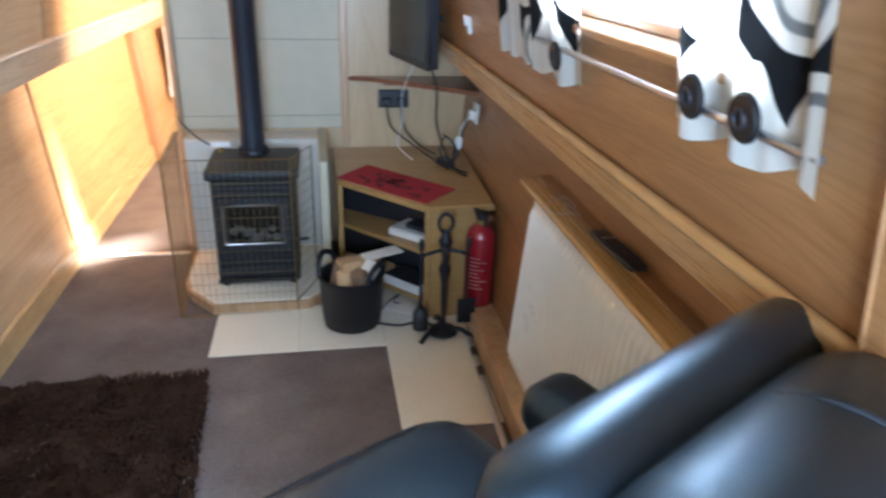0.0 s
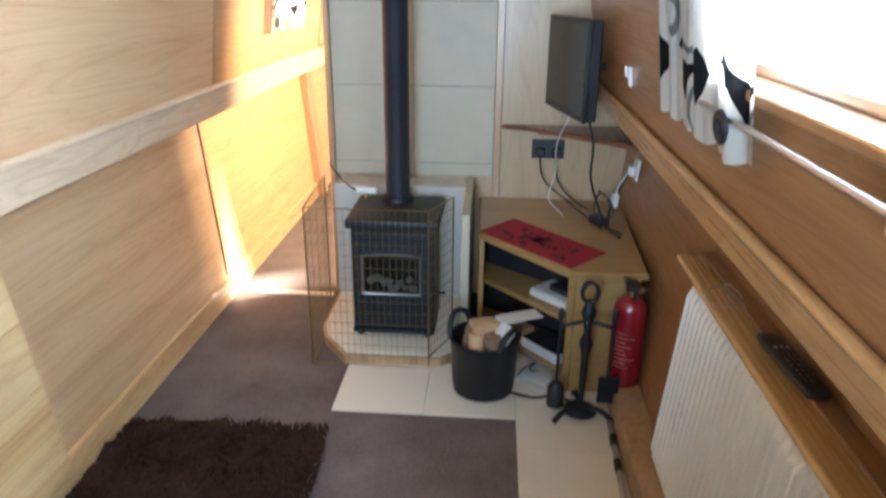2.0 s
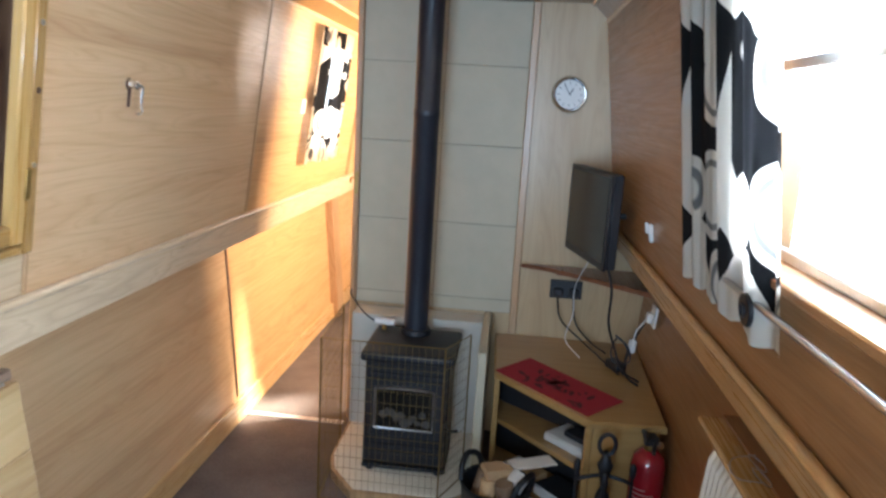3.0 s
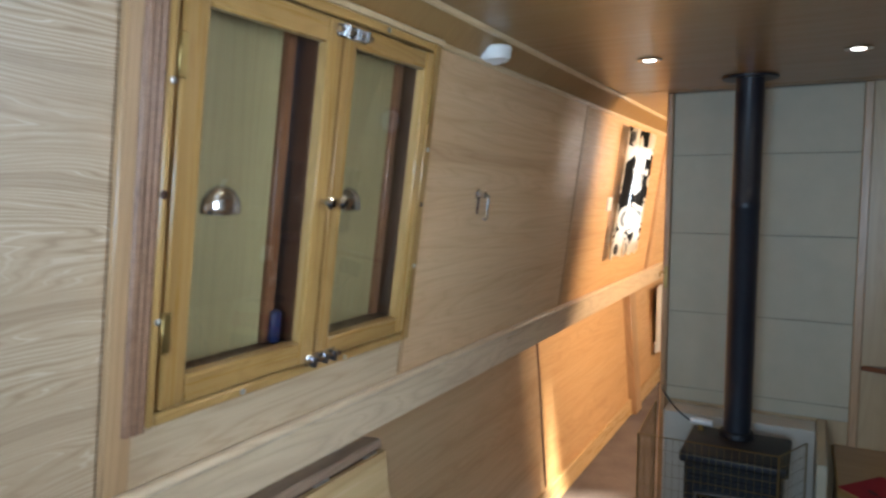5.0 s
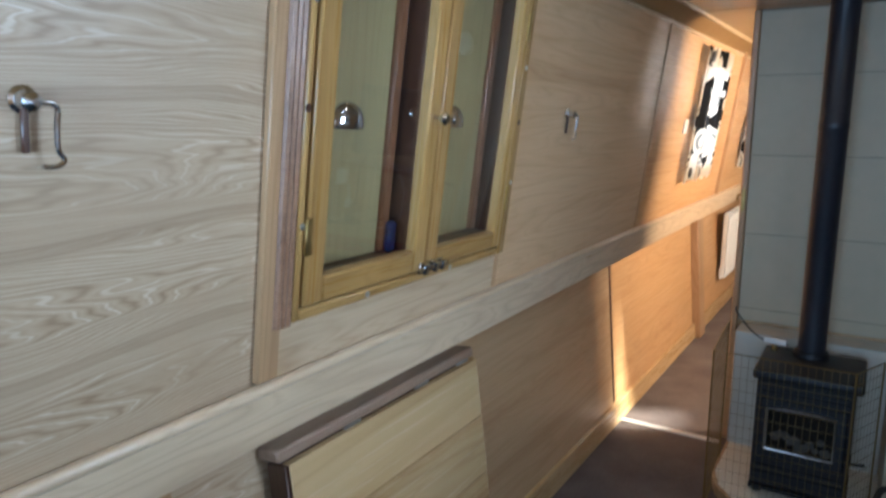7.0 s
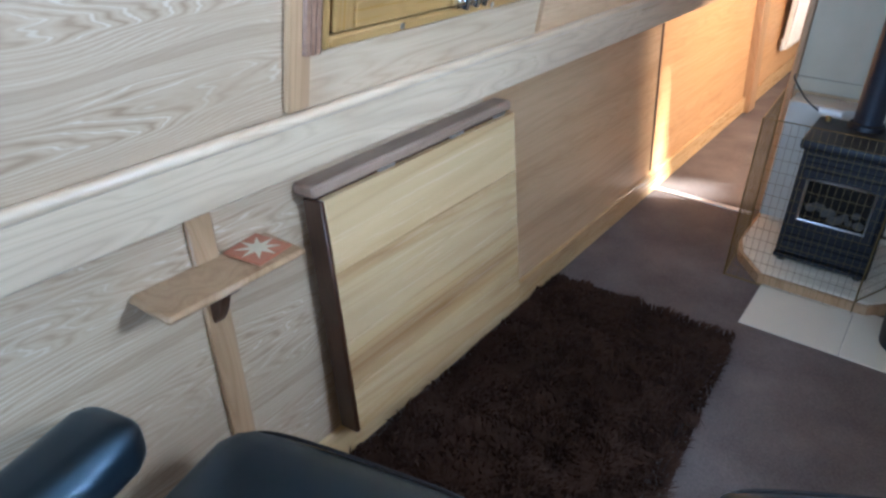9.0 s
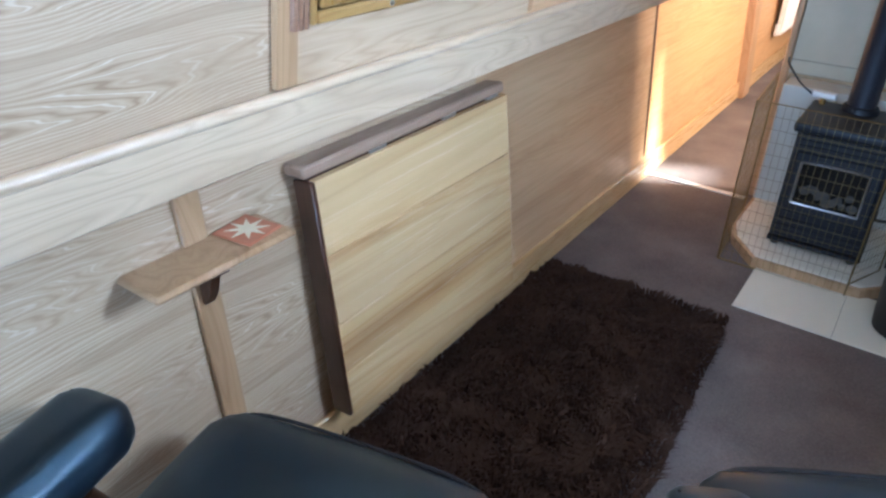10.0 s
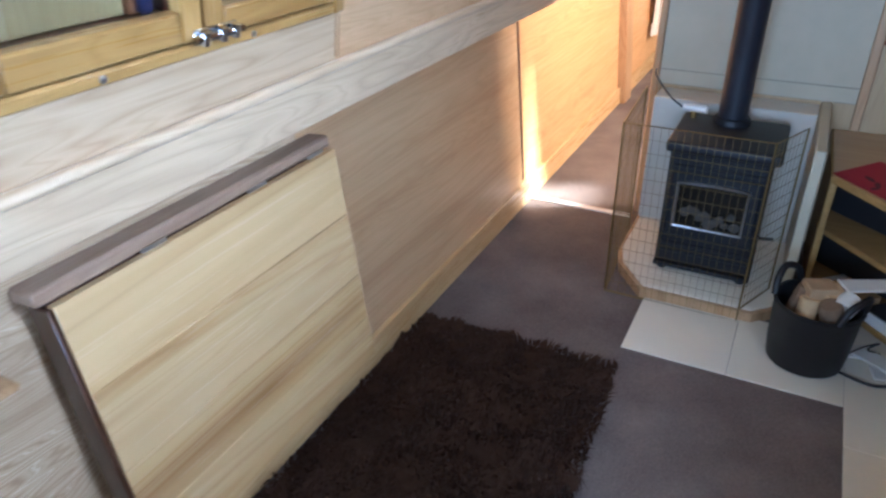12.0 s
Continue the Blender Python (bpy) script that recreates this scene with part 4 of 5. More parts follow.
for k in range(11):
    coal = bmesh.new()
    bmesh.ops.create_icosphere(coal, subdivisions=2, radius=rnd.uniform(0.012, 0.02))
    for v in coal.verts:
        v.co *= 1 + 0.35 * noise.noise(v.co * 60 + Vector((k, 0, 0)))
        v.co.y *= 0.28
    part("coal", coal, COALS, door, "", Matrix.Translation((-0.088 + 0.0175 * k, -0.006, 0.222 + rnd.uniform(0, 0.05))), 60)
part("handle", T([(0.158, -0.004, 0.22), (0.178, -0.018, 0.218), (0.215, -0.024, 0.226)], 0.006, 8), IRON, stove)
part("latch", B((0.148, -0.006, 0.205), (0.172, 0.012, 0.245), 0.004), IRON, stove)
flue = thing("flue_pipe", "straight black enamelled flue pipe from stove to ceiling", "flue pipe", pose(-0.042, 0.715, 0.578))
part("pipe", lathe(bmesh.new(), ((0.051, 0.0), (0.051, 0.9), (0.0525, 0.902), (0.0525, 0.93), (0.051, 0.932), (0.051, 1.402))), FLUE, flue)
part("collar", lathe(bmesh.new(), ((0.066, 0.0), (0.066, 0.012), (0.060, 0.022), (0.053, 0.024))), IRON, flue)
part("ceiling_plate", lathe(bmesh.new(), ((0.10, 1.398), (0.10, 1.404), (0.052, 1.406))), FLUE, flue)
vl = thing("gas_valve", "small white and brass valve on the stove top", "valve", pose(-0.177, 0.72, 0.578))
part("body", T([(0, 0, 0.0), (0, 0, 0.03)], 0.011, 12, straight=True), BRASS, vl)
part("cap", T([(-0.04, 0.0, 0.036), (0.045, -0.01, 0.036)], 0.014, 12, straight=True), WHITE_PL, vl)
part("pipe", T([(-0.04, 0.0, 0.03), (-0.1, 0.03, 0.06), (-0.17, 0.1, 0.11), (-0.185, 0.16, 0.12)], 0.004, 8), BLACK, vl)

guard = thing("fire_guard", "folding brass fire guard of wire mesh round the stove", "fire guard", pose(0, 0, 0.0))
GP = [(-0.366, 0.76), (-0.340, 0.316), (0.125, 0.314), (0.205, 0.50)]
GH = 0.66
for k, ((xa, ya2), (xb, yb2)) in enumerate(zip(GP, GP[1:])):
    z0, zt = (0.056 if k == 2 else 0.004), GH
    ring = [(xa, ya2, z0), (xb, yb2, z0), (xb, yb2, zt), (xa, ya2, zt), (xa, ya2, z0)]
    fr = part("panel_frame", T(ring, 0.0036, 8, straight=True), GUARD, guard)
    mesh = bmesh.new()
    wide = math.hypot(xb - xa, yb2 - ya2)
    n = max(3, int(wide / 0.0235))
    for i in range(1, n):
        u = i / n
        p = (xa + (xb - xa) * u, ya2 + (yb2 - ya2) * u)
        tube(mesh, [(*p, z0), (*p, zt)], 0.0009, 4, straight=True)
    for j in range(1, 14):
        z = z0 + (zt - z0) * j / 14
        tube(mesh, [(xa, ya2, z), (xb, yb2, z)], 0.0009, 4, straight=True)
    part("wire_mesh", mesh, GUARD, fr, "fine brass wire")["kind"] = "stuff"

# floor tiles let into the carpet
for x0, y0, x1, y1 in ((-0.196, 0.0, 0.1330, 0.355), (0.1342, 0.0, 0.4622, 0.355), (0.4634, 0.1622, 0.799, 0.50), (0.4634, -0.1752, 0.799, 0.161), (0.4634, -0.512, 0.799, -0.1764)):
    part("floor_tile", B((x0, y0, 0.0), (x1, y1, 0.006), 0.002), TILE, floor)

# ---- corner unit ----
cu = thing("corner_unit", "pale wooden corner television unit with open shelves", "corner unit", pose(0, 0, 0.0065))
TOP = ((0.295, 1.04), (0.305, 0.545), (0.64, 0.165), (0.905, 0.18), (0.94, 1.04))
part("top", prism(bmesh.new(), TOP, 0.47, 0.494, 0.006), UNIT, cu)
INNER = ((0.312, 1.03), (0.33, 0.60), (0.655, 0.235), (0.875, 0.24), (0.90, 1.03))
part("shelf", prism(bmesh.new(), INNER, 0.255, 0.272, 0.003), UNIT, cu)
part("shelf", prism(bmesh.new(), INNER, 0.035, 0.053, 0.003), UNIT, cu)
part("side_panel", B((0.308, 0.56, 0.0), (0.33, 1.035, 0.47), 0.003), UNIT, cu)
part("front_panel", B((0.66, 0.19, 0.0), (0.885, 0.212, 0.47), 0.003), UNIT, cu)
part("post", B((0.635, 0.185, 0.0), (0.659, 0.22, 0.47), 0.004), UNIT, cu)
# Black diagonal sheet added to stand in for the shade behind the shelves.
part("back_panel", prism(bmesh.new(), ((0.334, 0.80), (0.334, 0.79), (0.86, 0.36), (0.87, 0.365)), 0.0535, 0.4695), BLACK, cu, "black sheet in place of the shade inside the unit")
ma = thing("table_mat", "red cloth mat with a dark floral print on the corner unit", "mat", pose(0, 0, 0.5007))
part("cloth", prism(bmesh.new(), ((0.308, 0.56), (0.45, 0.735), (0.785, 0.365), (0.64, 0.205)), 0.0, 0.0025), MAT_RED, ma)
mk = bmesh.new()
rnd = random.Random(3)
for k in range(44):
    u, v = rnd.gauss(0.5, 0.17), rnd.gauss(0.5, 0.16)
    c = Vector((0.308, 0.56)) + u * Vector((0.332, -0.355)) + v * Vector((0.142, 0.175))
    a, r = rnd.uniform(0, 3), rnd.uniform(0.012, 0.028)
    prism(mk, [(c.x + r * math.cos(a) * math.cos(q) - 0.4 * r * math.sin(a) * math.sin(q), c.y + r * math.sin(a) * math.cos(q) + 0.4 * r * math.cos(a) * math.sin(q)) for q in (i * math.pi / 4 for i in range(8))], 0.0028, 0.0031)
part("print", mk, MAT_MARK, ma)["kind"] = "stuff"


def stacked(name, label, category, size, x, y, z, turn, mat, lid=None):
    ob = thing(name, label, category, pose(x, y, z, 0, 0, turn))
    part("body", B((-size[0] / 2, -size[1] / 2, 0), (size[0] / 2, size[1] / 2, size[2]), 0.003), mat, ob)
    if lid:
        part("cover", B((-size[0] / 2 + 0.004, -size[1] / 2 + 0.004, size[2] + 0.0004), (size[0] / 2 - 0.004, size[1] / 2 - 0.004, size[2] + 0.006), 0.002), lid, ob)
    return ob


stacked("set_top_box", "flat black box with a white edge on the shelf", "box", (0.20, 0.13, 0.04), 0.605, 0.40, 0.06, -48, WHITE_PL, BLACK)
stacked("magazine_stack", "pile of magazines on the upper shelf", "magazines", (0.2, 0.14, 0.028), 0.635, 0.43, 0.279, -45, PAPER, PAPER)
stacked("disc_player", "thin black player on the upper shelf", "player", (0.15, 0.07, 0.022), 0.665, 0.40, 0.3135, -46, BLACK)
stacked("wooden_box", "small plain wooden box under the shelf", "box", (0.14, 0.08, 0.055), 0.47, 0.525, 0.06, -46, CUTWOOD)
stacked("paper_pile", "loose white papers in the lower shelf", "papers", (0.12, 0.14, 0.012), 0.43, 0.60, 0.06, -46, PAPER, PAPER)
for k, (x, y, a) in enumerate(((0.50, 0.30, 20), (0.545, 0.26, -35), (0.60, 0.215, 10))):
    stacked("paper_sheet", "crumpled white paper and packaging on the floor", "paper", (0.13, 0.07, 0.008), x, y, 0.0066 + 0.012 * (k % 2), a, PAPER)
wire = solid("power_cable", T([(0.44, 0.16, 0.012), (0.53, 0.13, 0.012), (0.60, 0.15, 0.012), (0.66, 0.12, 0.012)], 0.005, 8), BLACK, "black cable lying on the floor tiles", "cable")
loop = solid("loose_cable", T([(0.47, 0.27, 0.012), (0.50, 0.24, 0.07), (0.54, 0.25, 0.09), (0.52, 0.28, 0.04), (0.56, 0.30, 0.02)], 0.003, 6), BLACK, "loose loop of thin black cable", "cable")

# ---- tub with logs ----
tub = thing("log_tub", "black flexible tub with handles, filled with firewood", "tub", pose(0.343, 0.195, 0.0065))
part("wall", lathe(bmesh.new(), ((0.10, 0.0), (0.112, 0.006), (0.118, 0.06), (0.125, 0.205), (0.130, 0.212), (0.130, 0.22), (0.121, 0.22), (0.113, 0.06), (0.105, 0.012))), RUBBER, tub)
for a in (150, -30):
    p = [Vector((0.126 * math.cos(radians(a + d)), 0.126 * math.sin(radians(a + d)), z)) for d, z in ((-34, 0.215), (-24, 0.265), (0, 0.285), (24, 0.265), (34, 0.215))]
    part("handle", T(p, 0.011, 10), RUBBER, tub)
for k, (x, y, z, rx, rz, r, ln, mat) in enumerate(((0.01, 0.03, 0.205, 18, 30, 0.038, 0.2, CUTWOOD), (-0.055, 0.01, 0.20, 14, 100, 0.034, 0.18, BARK), (0.045, -0.045, 0.20, 16, -50, 0.034, 0.18, BARK), (-0.03, -0.05, 0.195, 12, 170, 0.03, 0.17, CUTWOOD))):
    lg = thing("log", "split piece of firewood in the tub", "log", pose(0.343 + x, 0.195 + y, z - 0.03, rx, 0, rz), "firewood")
    part("wood", lathe(bmesh.new(), ((r * 0.92, -ln / 2), (r, -ln / 2 + 0.004), (r * 0.97, 0.0), (r, ln / 2 - 0.004), (r * 0.92, ln / 2)), 9), mat, lg)
stacked("wood_carton", "small brown carton on the firewood", "carton", (0.085, 0.07, 0.05), 0.335, 0.20, 0.232, 24, CARD)
roll = solid("paper_roll", T([(0.40, 0.15, 0.235), (0.425, 0.19, 0.255)], 0.034, 18, straight=True), PAPER, "white paper roll stuck into the tub", "paper roll")
stacked("newspaper", "folded newspaper lying over the tub's edge", "newspaper", (0.17, 0.07, 0.008), 0.47, 0.27, 0.268, 25, PAPER)

# ---- fire irons ----
ci = thing("fire_irons", "black wrought-iron fire irons on a three-footed stand", "fire irons", pose(0.69, 0.05, 0.0065) @ Matrix.Scale(1.2, 4))
part("column", lathe(bmesh.new(), ((0.014, 0.02), (0.008, 0.05), (0.011, 0.20), (0.02, 0.24), (0.008, 0.27), (0.014, 0.31), (0.022, 0.335), (0.012, 0.36), (0.006, 0.37)), 14), IRON, ci)
part("ring", T([(0.022 * math.sin(a), 0, 0.395 + 0.03 * -math.cos(a)) for a in (k * math.pi / 10 for k in range(21))], 0.006, 8, straight=True), IRON, ci)
part("base", lathe(bmesh.new(), ((0.05, 0.012), (0.045, 0.02), (0.02, 0.03)), 20), IRON, ci)
for a in (215, 335, 95):
    q = radians(a)
    part("foot", T([(0, 0, 0.024), (0.06 * math.cos(q), 0.06 * math.sin(q), 0.03), (0.10 * math.cos(q), 0.10 * math.sin(q), 0.006)], 0.008, 8), IRON, ci)
part("cross_arm", T([(-0.075, 0.0, 0.285), (-0.05, -0.01, 0.30), (0, 0, 0.305), (0.05, -0.01, 0.30), (0.075, 0.0, 0.285)], 0.006, 8), IRON, ci)
part("cross_arm", T([(-0.01, -0.065, 0.285), (0, -0.04, 0.30), (0, 0, 0.305), (0, 0.04, 0.30), (0.01, 0.065, 0.285)], 0.006, 8), IRON, ci)
for k, (x, y) in enumerate(((-0.075, 0.0), (0.075, 0.0), (-0.01, -0.065), (0.01, 0.065))):
    tool = part("tool_rod", T([(x, y, 0.31), (x, y, 0.16), (x, y, 0.07)], 0.0045, 8), IRON, ci)
    if k == 0:
        part("brush_head", lathe(bmesh.new(), ((0.026, 0.03), (0.024, 0.09), (0.012, 0.105)), 14, Matrix.Translation((x, y, 0))), BLACK, tool)
    elif k == 1:
        part("shovel_blade", B((x - 0.03, y - 0.004, 0.04), (x + 0.03, y + 0.004, 0.13), 0.004), IRON, tool)
    part("grip", lathe(bmesh.new(), ((0.004, 0.30), (0.009, 0.315), (0.009, 0.335), (0.004, 0.345)), 10, Matrix.Translation((x, y, 0))), IRON, tool)

# ---- fire extinguisher ----
fe = thing("fire_extinguisher", "red fire extinguisher with a black head, standing on the boxing", "fire extinguisher", pose(0.845, 0.135, 0.1005))
part("cylinder", lathe(bmesh.new(), ((0.052, 0.0), (0.058, 0.006), (0.058, 0.285), (0.05, 0.315), (0.03, 0.335), (0.02, 0.34)), 36), RED, fe)
part("neck", lathe(bmesh.new(), ((0.02, 0.34), (0.022, 0.36), (0.016, 0.372)), 18), BRASS, fe)
part("valve_head", B((-0.022, -0.03, 0.36), (0.022, 0.03, 0.385), 0.006), BLACK, fe)
part("lever", T([(-0.02, 0.03, 0.385), (-0.025, -0.02, 0.40), (-0.03, -0.075, 0.392)], 0.009, 8), BLACK, fe)
part("lever", T([(0.02, 0.0, 0.38), (0.005, -0.04, 0.372), (-0.005, -0.075, 0.36)], 0.007, 8), BLACK, fe)
part("gauge", lathe(bmesh.new(), ((0.014, 0), (0.014, 0.01), (0.01, 0.012)), 16, pose(0.022, -0.02, 0.365, 90, 0, 30)), CHROME, fe)
def wrap_band(bm, a0, a1, z0, z1, r):
    n = 10
    lo = [bm.verts.new((r * math.cos(a0 + (a1 - a0) * i / n), r * math.sin(a0 + (a1 - a0) * i / n), z0)) for i in range(n + 1)]
    hi = [bm.verts.new((v.co.x, v.co.y, z1)) for v in lo]
    for i in range(n):
        bm.faces.new((lo[i], lo[i + 1], hi[i + 1], hi[i]))
    return bm


label_bm = bmesh.new()
rnd = random.Random(8)
for k in range(9):
    z = 0.21 - k * 0.016
    wrap_band(label_bm, radians(215), radians(215 + rnd.uniform(35, 70)), z, z + 0.0045, 0.0586)
bmesh.ops.solidify(label_bm, geom=label_bm.faces[:], thickness=0.0004)
part("label_print", label_bm, LABEL, fe, "white unreadable label lines")

# ---- back wall things ----
ck = thing("wall_clock", "round wall clock with a chrome rim and white face", "clock", pose(0.535, BY - 0.001, 1.606, 90, 0, 0))
part("case", lathe(bmesh.new(), ((0.066, 0.0), (0.076, 0.004), (0.078, 0.018), (0.070, 0.03), (0.062, 0.028), (0.060, 0.018)), 40), CHROME, ck)
face = part("face", lathe(bmesh.new(), ((0.06, 0.016), (0.06, 0.019)), 40), WHITE_PL, ck)
for k in range(12):
    part("hour_mark", B((-0.0015, 0.044, 0.0192), (0.0015, 0.054, 0.0202), 0, pose(0, 0, 0, 0, 0, 30 * k)), BLACK, face)
part("hour_hand", B((-0.002, -0.004, 0.0205), (0.002, 0.03, 0.0215), 0, pose(0, 0, 0, 0, 0, -28)), BLACK, face)
part("minute_hand", B((-0.0015, -0.006, 0.022), (0.0015, 0.045, 0.023), 0, pose(0, 0, 0, 0, 0, 32)), BLACK, face)
csf = thing("corner_shelf", "dark red-brown wooden corner shelf under the television", "shelf", pose(0, 0, 0.825))
part("board", prism(bmesh.new(), ((0.385, BY - 0.018), (0.50, BY - 0.06), (0.70, BY - 0.22), (0.93, BY - 0.42), (0.955, BY - 0.018)), 0.0, 0.02, 0.004), MAHOGANY_Y, csf)
part("cleat", B((0.55, BY - 0.018, -0.025), (0.90, BY - 0.001, -0.0005)), MAHOGANY_Y, csf)
tv = thing("television", "small flat black television on a wall arm", "television", pose(0.618, 0.678, 1.14, 0, 0, -76.5))
part("casing", B((-0.228, 0.012, -0.175), (0.228, 0.05, 0.178), 0.006), BLACK, tv)
part("bezel", B((-0.232, 0.0, -0.18), (0.232, 0.0118, 0.18), 0.004), BLACK, tv)
part("screen", B((-0.213, -0.0014, -0.15), (0.213, 0.0, 0.163)), SCREEN, tv, "dark glossy screen")
part("rear_housing", B((-0.15, 0.0505, -0.12), (0.15, 0.085, 0.11), 0.012), BLACK, tv)
part("mount_arm", B((-0.03, 0.0855, -0.06), (0.03, 0.115, 0.06), 0.004), IRON, tv)
part("wall_arm", T([(0.0, 0.1, 0.0), (0.03, 0.14, 0.0), (0.05, 0.205, 0.0)], 0.012, 8), IRON, tv)
so = thing("socket_outlet", "dark double socket outlet on the cross wall", "socket", pose(0.60, BY - 0.001, 0.735, 90, 0, 0))
part("plate", B((-0.073, -0.043, 0), (0.073, 0.043, 0.009), 0.003), BLACK, so)
for x in (-0.036, 0.036):
    part("plug", B((x - 0.022, -0.032, 0.0092), (x + 0.022, 0.008, 0.035), 0.006), BLACK, so)
s2 = thing("aerial_socket", "white socket outlet on the cabin side", "socket", pose(0.935, 0.70, 0.74, 0, -85.4, 0))
part("plate", B((-0.043, -0.043, 0), (0.043, 0.043, 0.01), 0.003), WHITE_PL, s2)
part("plug", B((-0.03, -0.02, 0.0102), (0.012, 0.02, 0.035), 0.006), WHITE_PL, s2)
for label, pts, r, mat in (
    ("black power cable hanging from the television", [(0.70, 0.62, 0.99), (0.735, 0.60, 0.86), (0.74, 0.62, 0.72), (0.79, 0.68, 0.58), (0.82, 0.62, 0.508)], 0.005, BLACK),
    ("black cable from the socket", [(0.63, BY - 0.04, 0.72), (0.65, 0.98, 0.60), (0.72, 0.93, 0.53), (0.78, 0.86, 0.509)], 0.004, BLACK),
    ("black cable looped on the corner unit", [(0.56, BY - 0.04, 0.72), (0.58, 0.95, 0.62), (0.68, 0.86, 0.55), (0.76, 0.74, 0.512), (0.80, 0.62, 0.508)], 0.004, BLACK),
    ("thin white aerial cable behind the television", [(0.655, 0.70, 0.96), (0.62, 0.85, 0.80), (0.63, 0.92, 0.66), (0.60, 0.86, 0.56), (0.66, 0.78, 0.507)], 0.0022, WHITE_PL),
    ("thin brown cable along the wall corner", [(0.90, 0.72, 0.70), (0.87, 0.74, 0.62), (0.84, 0.72, 0.55), (0.83, 0.62, 0.507), (0.86, 0.52, 0.507)], 0.004, BLACK),
):
    solid("cable", T(pts, r, 8), mat, label, "cable", "television cables")
pg = thing("hanging_plug", "white plug hanging on its flex beside the television", "plug", pose(0.86, 0.715, 0.60, 0, 8, 20))
part("body", B((-0.013, -0.016, -0.028), (0.013, 0.016, 0.028), 0.006), WHITE_PL, pg)
part("flex", T([(0.0, 0.0, 0.028), (0.004, 0.0, 0.07), (0.03, -0.005, 0.12)], 0.003, 8), WHITE_PL, pg)
solid("cable", T([(0.79, 0.72, 0.64), (0.84, 0.70, 0.60), (0.85, 0.68, 0.545), (0.80, 0.68, 0.53), (0.775, 0.70, 0.57), (0.80, 0.72, 0.63), (0.845, 0.71, 0.58), (0.83, 0.66, 0.509), (0.87, 0.56, 0.508)], 0.004, 8), BLACK, "tangled black flex behind the corner unit's mat", "cable", "television cables")
stacked("plug_adapter", "black plug adapter lying on the corner unit", "adapter", (0.05, 0.08, 0.035), 0.80, 0.70, 0.5012, 30, BLACK)

# ---- rug ----
rug = thing("shaggy_rug", "dark brown long-pile rug on the carpet", "rug", pose(0, 0, 0.001))
RX0, RX1, RY0, RY1 = -0.875, -0.165, -1.55, -0.115
part("backing", B((RX0 + 0.02, RY0, 0), (RX1 - 0.02, RY1 - 0.02, 0.012), 0.004), RUG, rug)
rs_rand = np.random.RandomState(4)
count = 22000
px, py = rs_rand.uniform(RX0 + 0.01, RX1 - 0.01, count), rs_rand.uniform(RY0, RY1 - 0.01, count)
verts, faces = [], []
for i in range(count):
    y = py[i]
    x = RX0 + (px[i] - RX0) * (1 + 0.085 * (RY1 - y))
    clump = noise.noise_vector((x * 11, y * 11, 0.3))
    lean = Vector((clump.x * 1.2 + 0.25 + rs_rand.normal() * 0.16, clump.y * 1.5 + rs_rand.normal() * 0.16, 0))
    ln = 0.027 + 0.010 * rs_rand.rand() + 0.012 * clump.z
    a = rs_rand.uniform(0, math.pi)
    side = Vector((math.cos(a), math.sin(a), 0)) * 0.0034
    p0 = Vector((x, y, 0.008))
    p1 = p0 + Vector((lean.x * 0.010, lean.y * 0.010, ln * 0.55))
    p2 = p0 + Vector((lean.x * 0.042, lean.y * 0.042, ln * 0.80 - 0.006 * lean.length))
    b = len(verts)
    verts += [p0 - side, p0 + side, p1 - side, p1 + side, p2]
    faces += [(b, b + 1, b + 3, b + 2), (b + 2, b + 3, b + 4)]
pile_mesh = bpy.data.meshes.new("shag")
pile_mesh.from_pydata([tuple(v) for v in verts], [], faces)
pile_mesh.materials.append(RUG)
shag = new("shag", pile_mesh)
shag.parent = rug
shag["kind"] = "stuff"


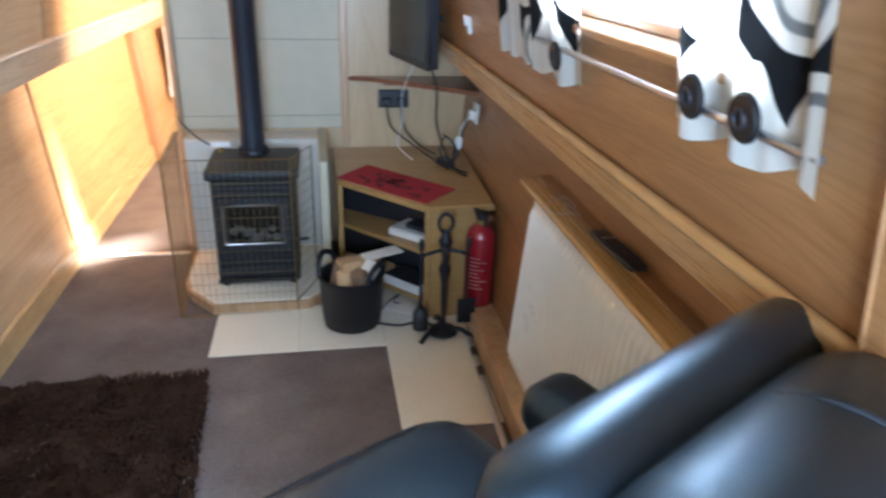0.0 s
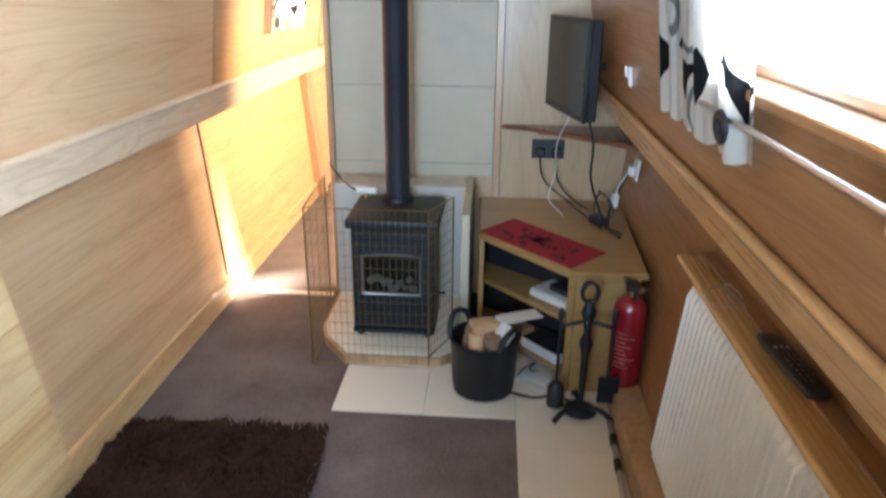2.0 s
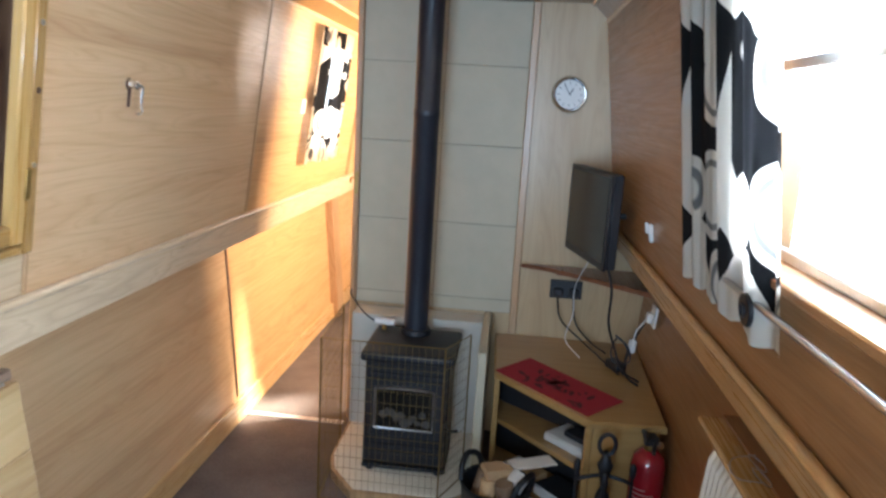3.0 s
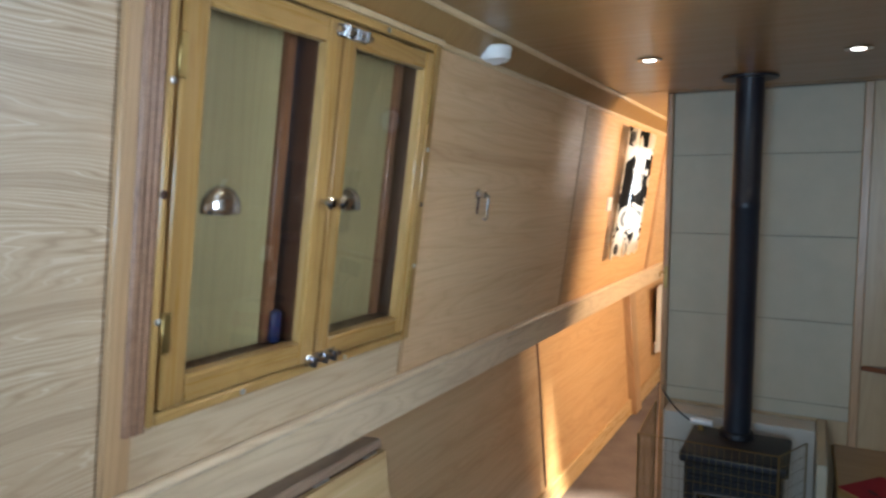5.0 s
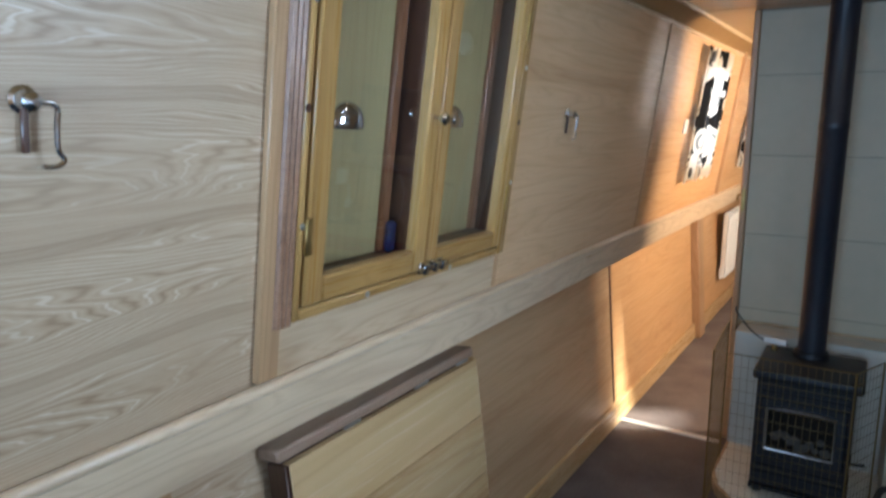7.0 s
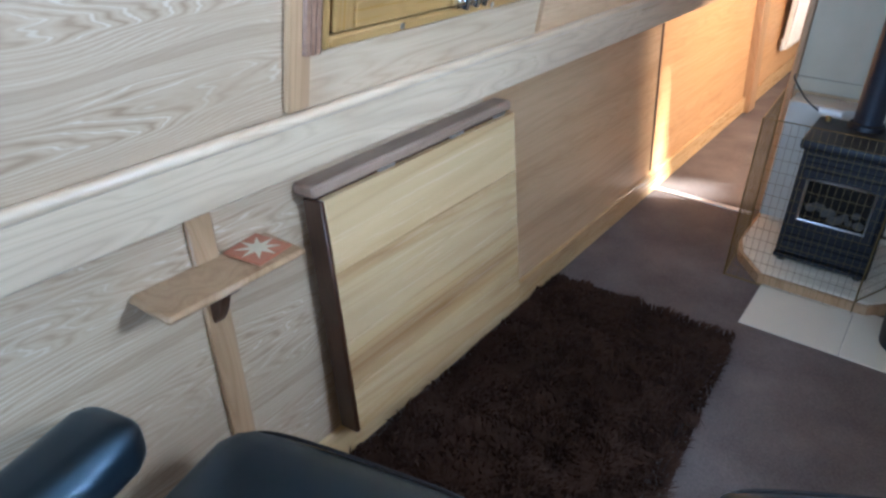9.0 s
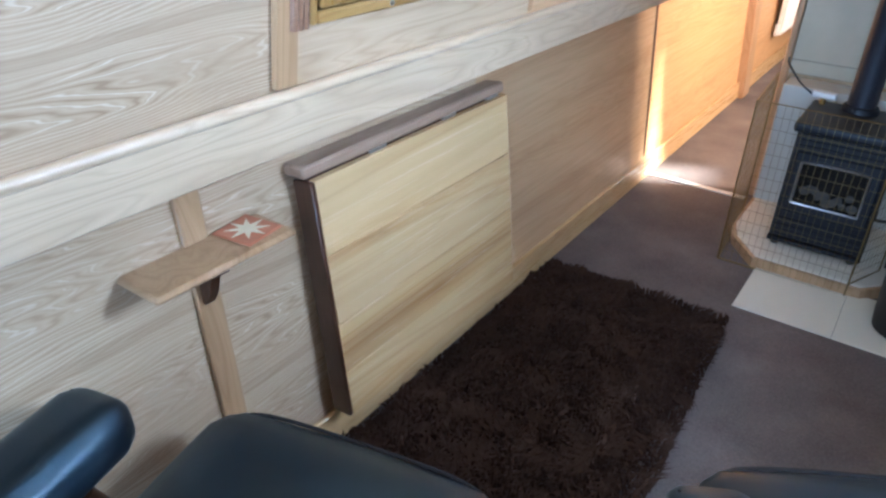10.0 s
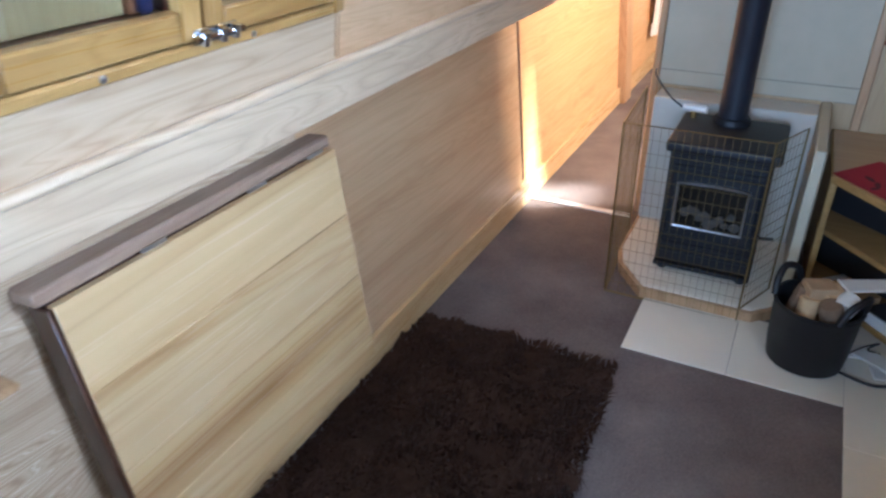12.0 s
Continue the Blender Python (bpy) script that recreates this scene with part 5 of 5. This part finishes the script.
# ---- armchairs ----
def armchair(label, m):
    """Reclining leather armchair: seat, tall back, padded arms on wooden sides, round foot."""
    c = thing("armchair", label, "armchair", m, "leather armchairs")
    seat = part("seat", pillow((0.60, 0.66, 0.17), 0.07, 0.022, 10), LEATHER, c, "", pose(0, 0.105, 0.385, 4, 0, 0), 80)
    part("seat_piping", T([(-0.272, 0.30, 0.045), (-0.2, 0.332, 0.05), (0, 0.338, 0.052), (0.2, 0.332, 0.05), (0.272, 0.30, 0.045)], 0.004, 6), STITCH, seat)
    part("backrest", pillow((0.52, 0.15, 0.50), 0.065, 0.02, 10), LEATHER, c, "", pose(0, -0.235, 0.62, -10, 0, 0), 80)
    shell = part("back_shell", pillow((0.50, 0.24, 0.68), 0.11, 0.015, 16), LEATHER, c, "", pose(-0.035, -0.405, 0.732, -4, 0, 0), 80)
    part("shell_seam", T([(0.06, -0.136, 0.0), (0.055, -0.133, 0.12), (0.05, -0.124, 0.215), (0.045, -0.092, 0.298), (0.04, -0.05, 0.343), (0.035, 0.0, 0.356), (0.03, 0.05, 0.343)], 0.0035, 6), STITCH, shell)
    head = part("headrest", pillow((0.50, 0.105, 0.30), 0.05, 0.006, 14), LEATHER, c, "", pose(-0.015, -0.265, 0.916, -5, 0, 0), 80)
    part("head_piping", T([(-0.243, -0.05, 0.05), (-0.232, -0.053, 0.10), (-0.19, -0.055, 0.112), (0, -0.057, 0.115), (0.19, -0.055, 0.112), (0.232, -0.053, 0.10), (0.243, -0.05, 0.05)], 0.005, 6), STITCH, head)
    for x in (-0.35, 0.35):
        arm = part("armrest", pillow((0.14, 0.44, 0.11), 0.040, 0.006, 10), LEATHER, c, "", pose(x, 0.005, 0.588, 3, 0, 0), 80)
        part("arm_seam", T([(0.045 if x > 0 else -0.045, -0.2, 0.045), (0.047 if x > 0 else -0.047, 0.0, 0.047), (0.045 if x > 0 else -0.045, 0.2, 0.043)], 0.0025, 6), STITCH, arm)
        part("side_frame", T([(x * 0.98, 0.13, 0.50), (x * 0.98, 0.17, 0.36), (x * 0.96, 0.05, 0.24), (x * 0.9, -0.15, 0.25), (x * 0.96, -0.26, 0.40), (x * 0.98, -0.2, 0.50)], 0.018, 10), MAHOGANY, c, "curved dark wooden side")
    part("under_frame", B((-0.29, -0.22, 0.235), (0.29, 0.22, 0.29), 0.012), POST, c)
    part("column", lathe(bmesh.new(), ((0.04, 0.03), (0.03, 0.06), (0.03, 0.235)), 20), IRON, c)
    part("base_ring", T([(0.27 * math.cos(a), 0.27 * math.sin(a), 0.022) for a in (k * math.pi / 16 for k in range(33))], 0.02, 10, straight=True), POST, c)
    part("base_bar", B((-0.265, -0.03, 0.008), (0.265, 0.03, 0.03), 0.006), POST, c)
    return c


armchair("black leather reclining armchair with a tall back", pose(0.467, -1.545, 0.0, 0, 0, 30))
armchair("black leather reclining armchair beside the folding table", pose(-0.413, -2.065, 0.0, 0, 0, 13))
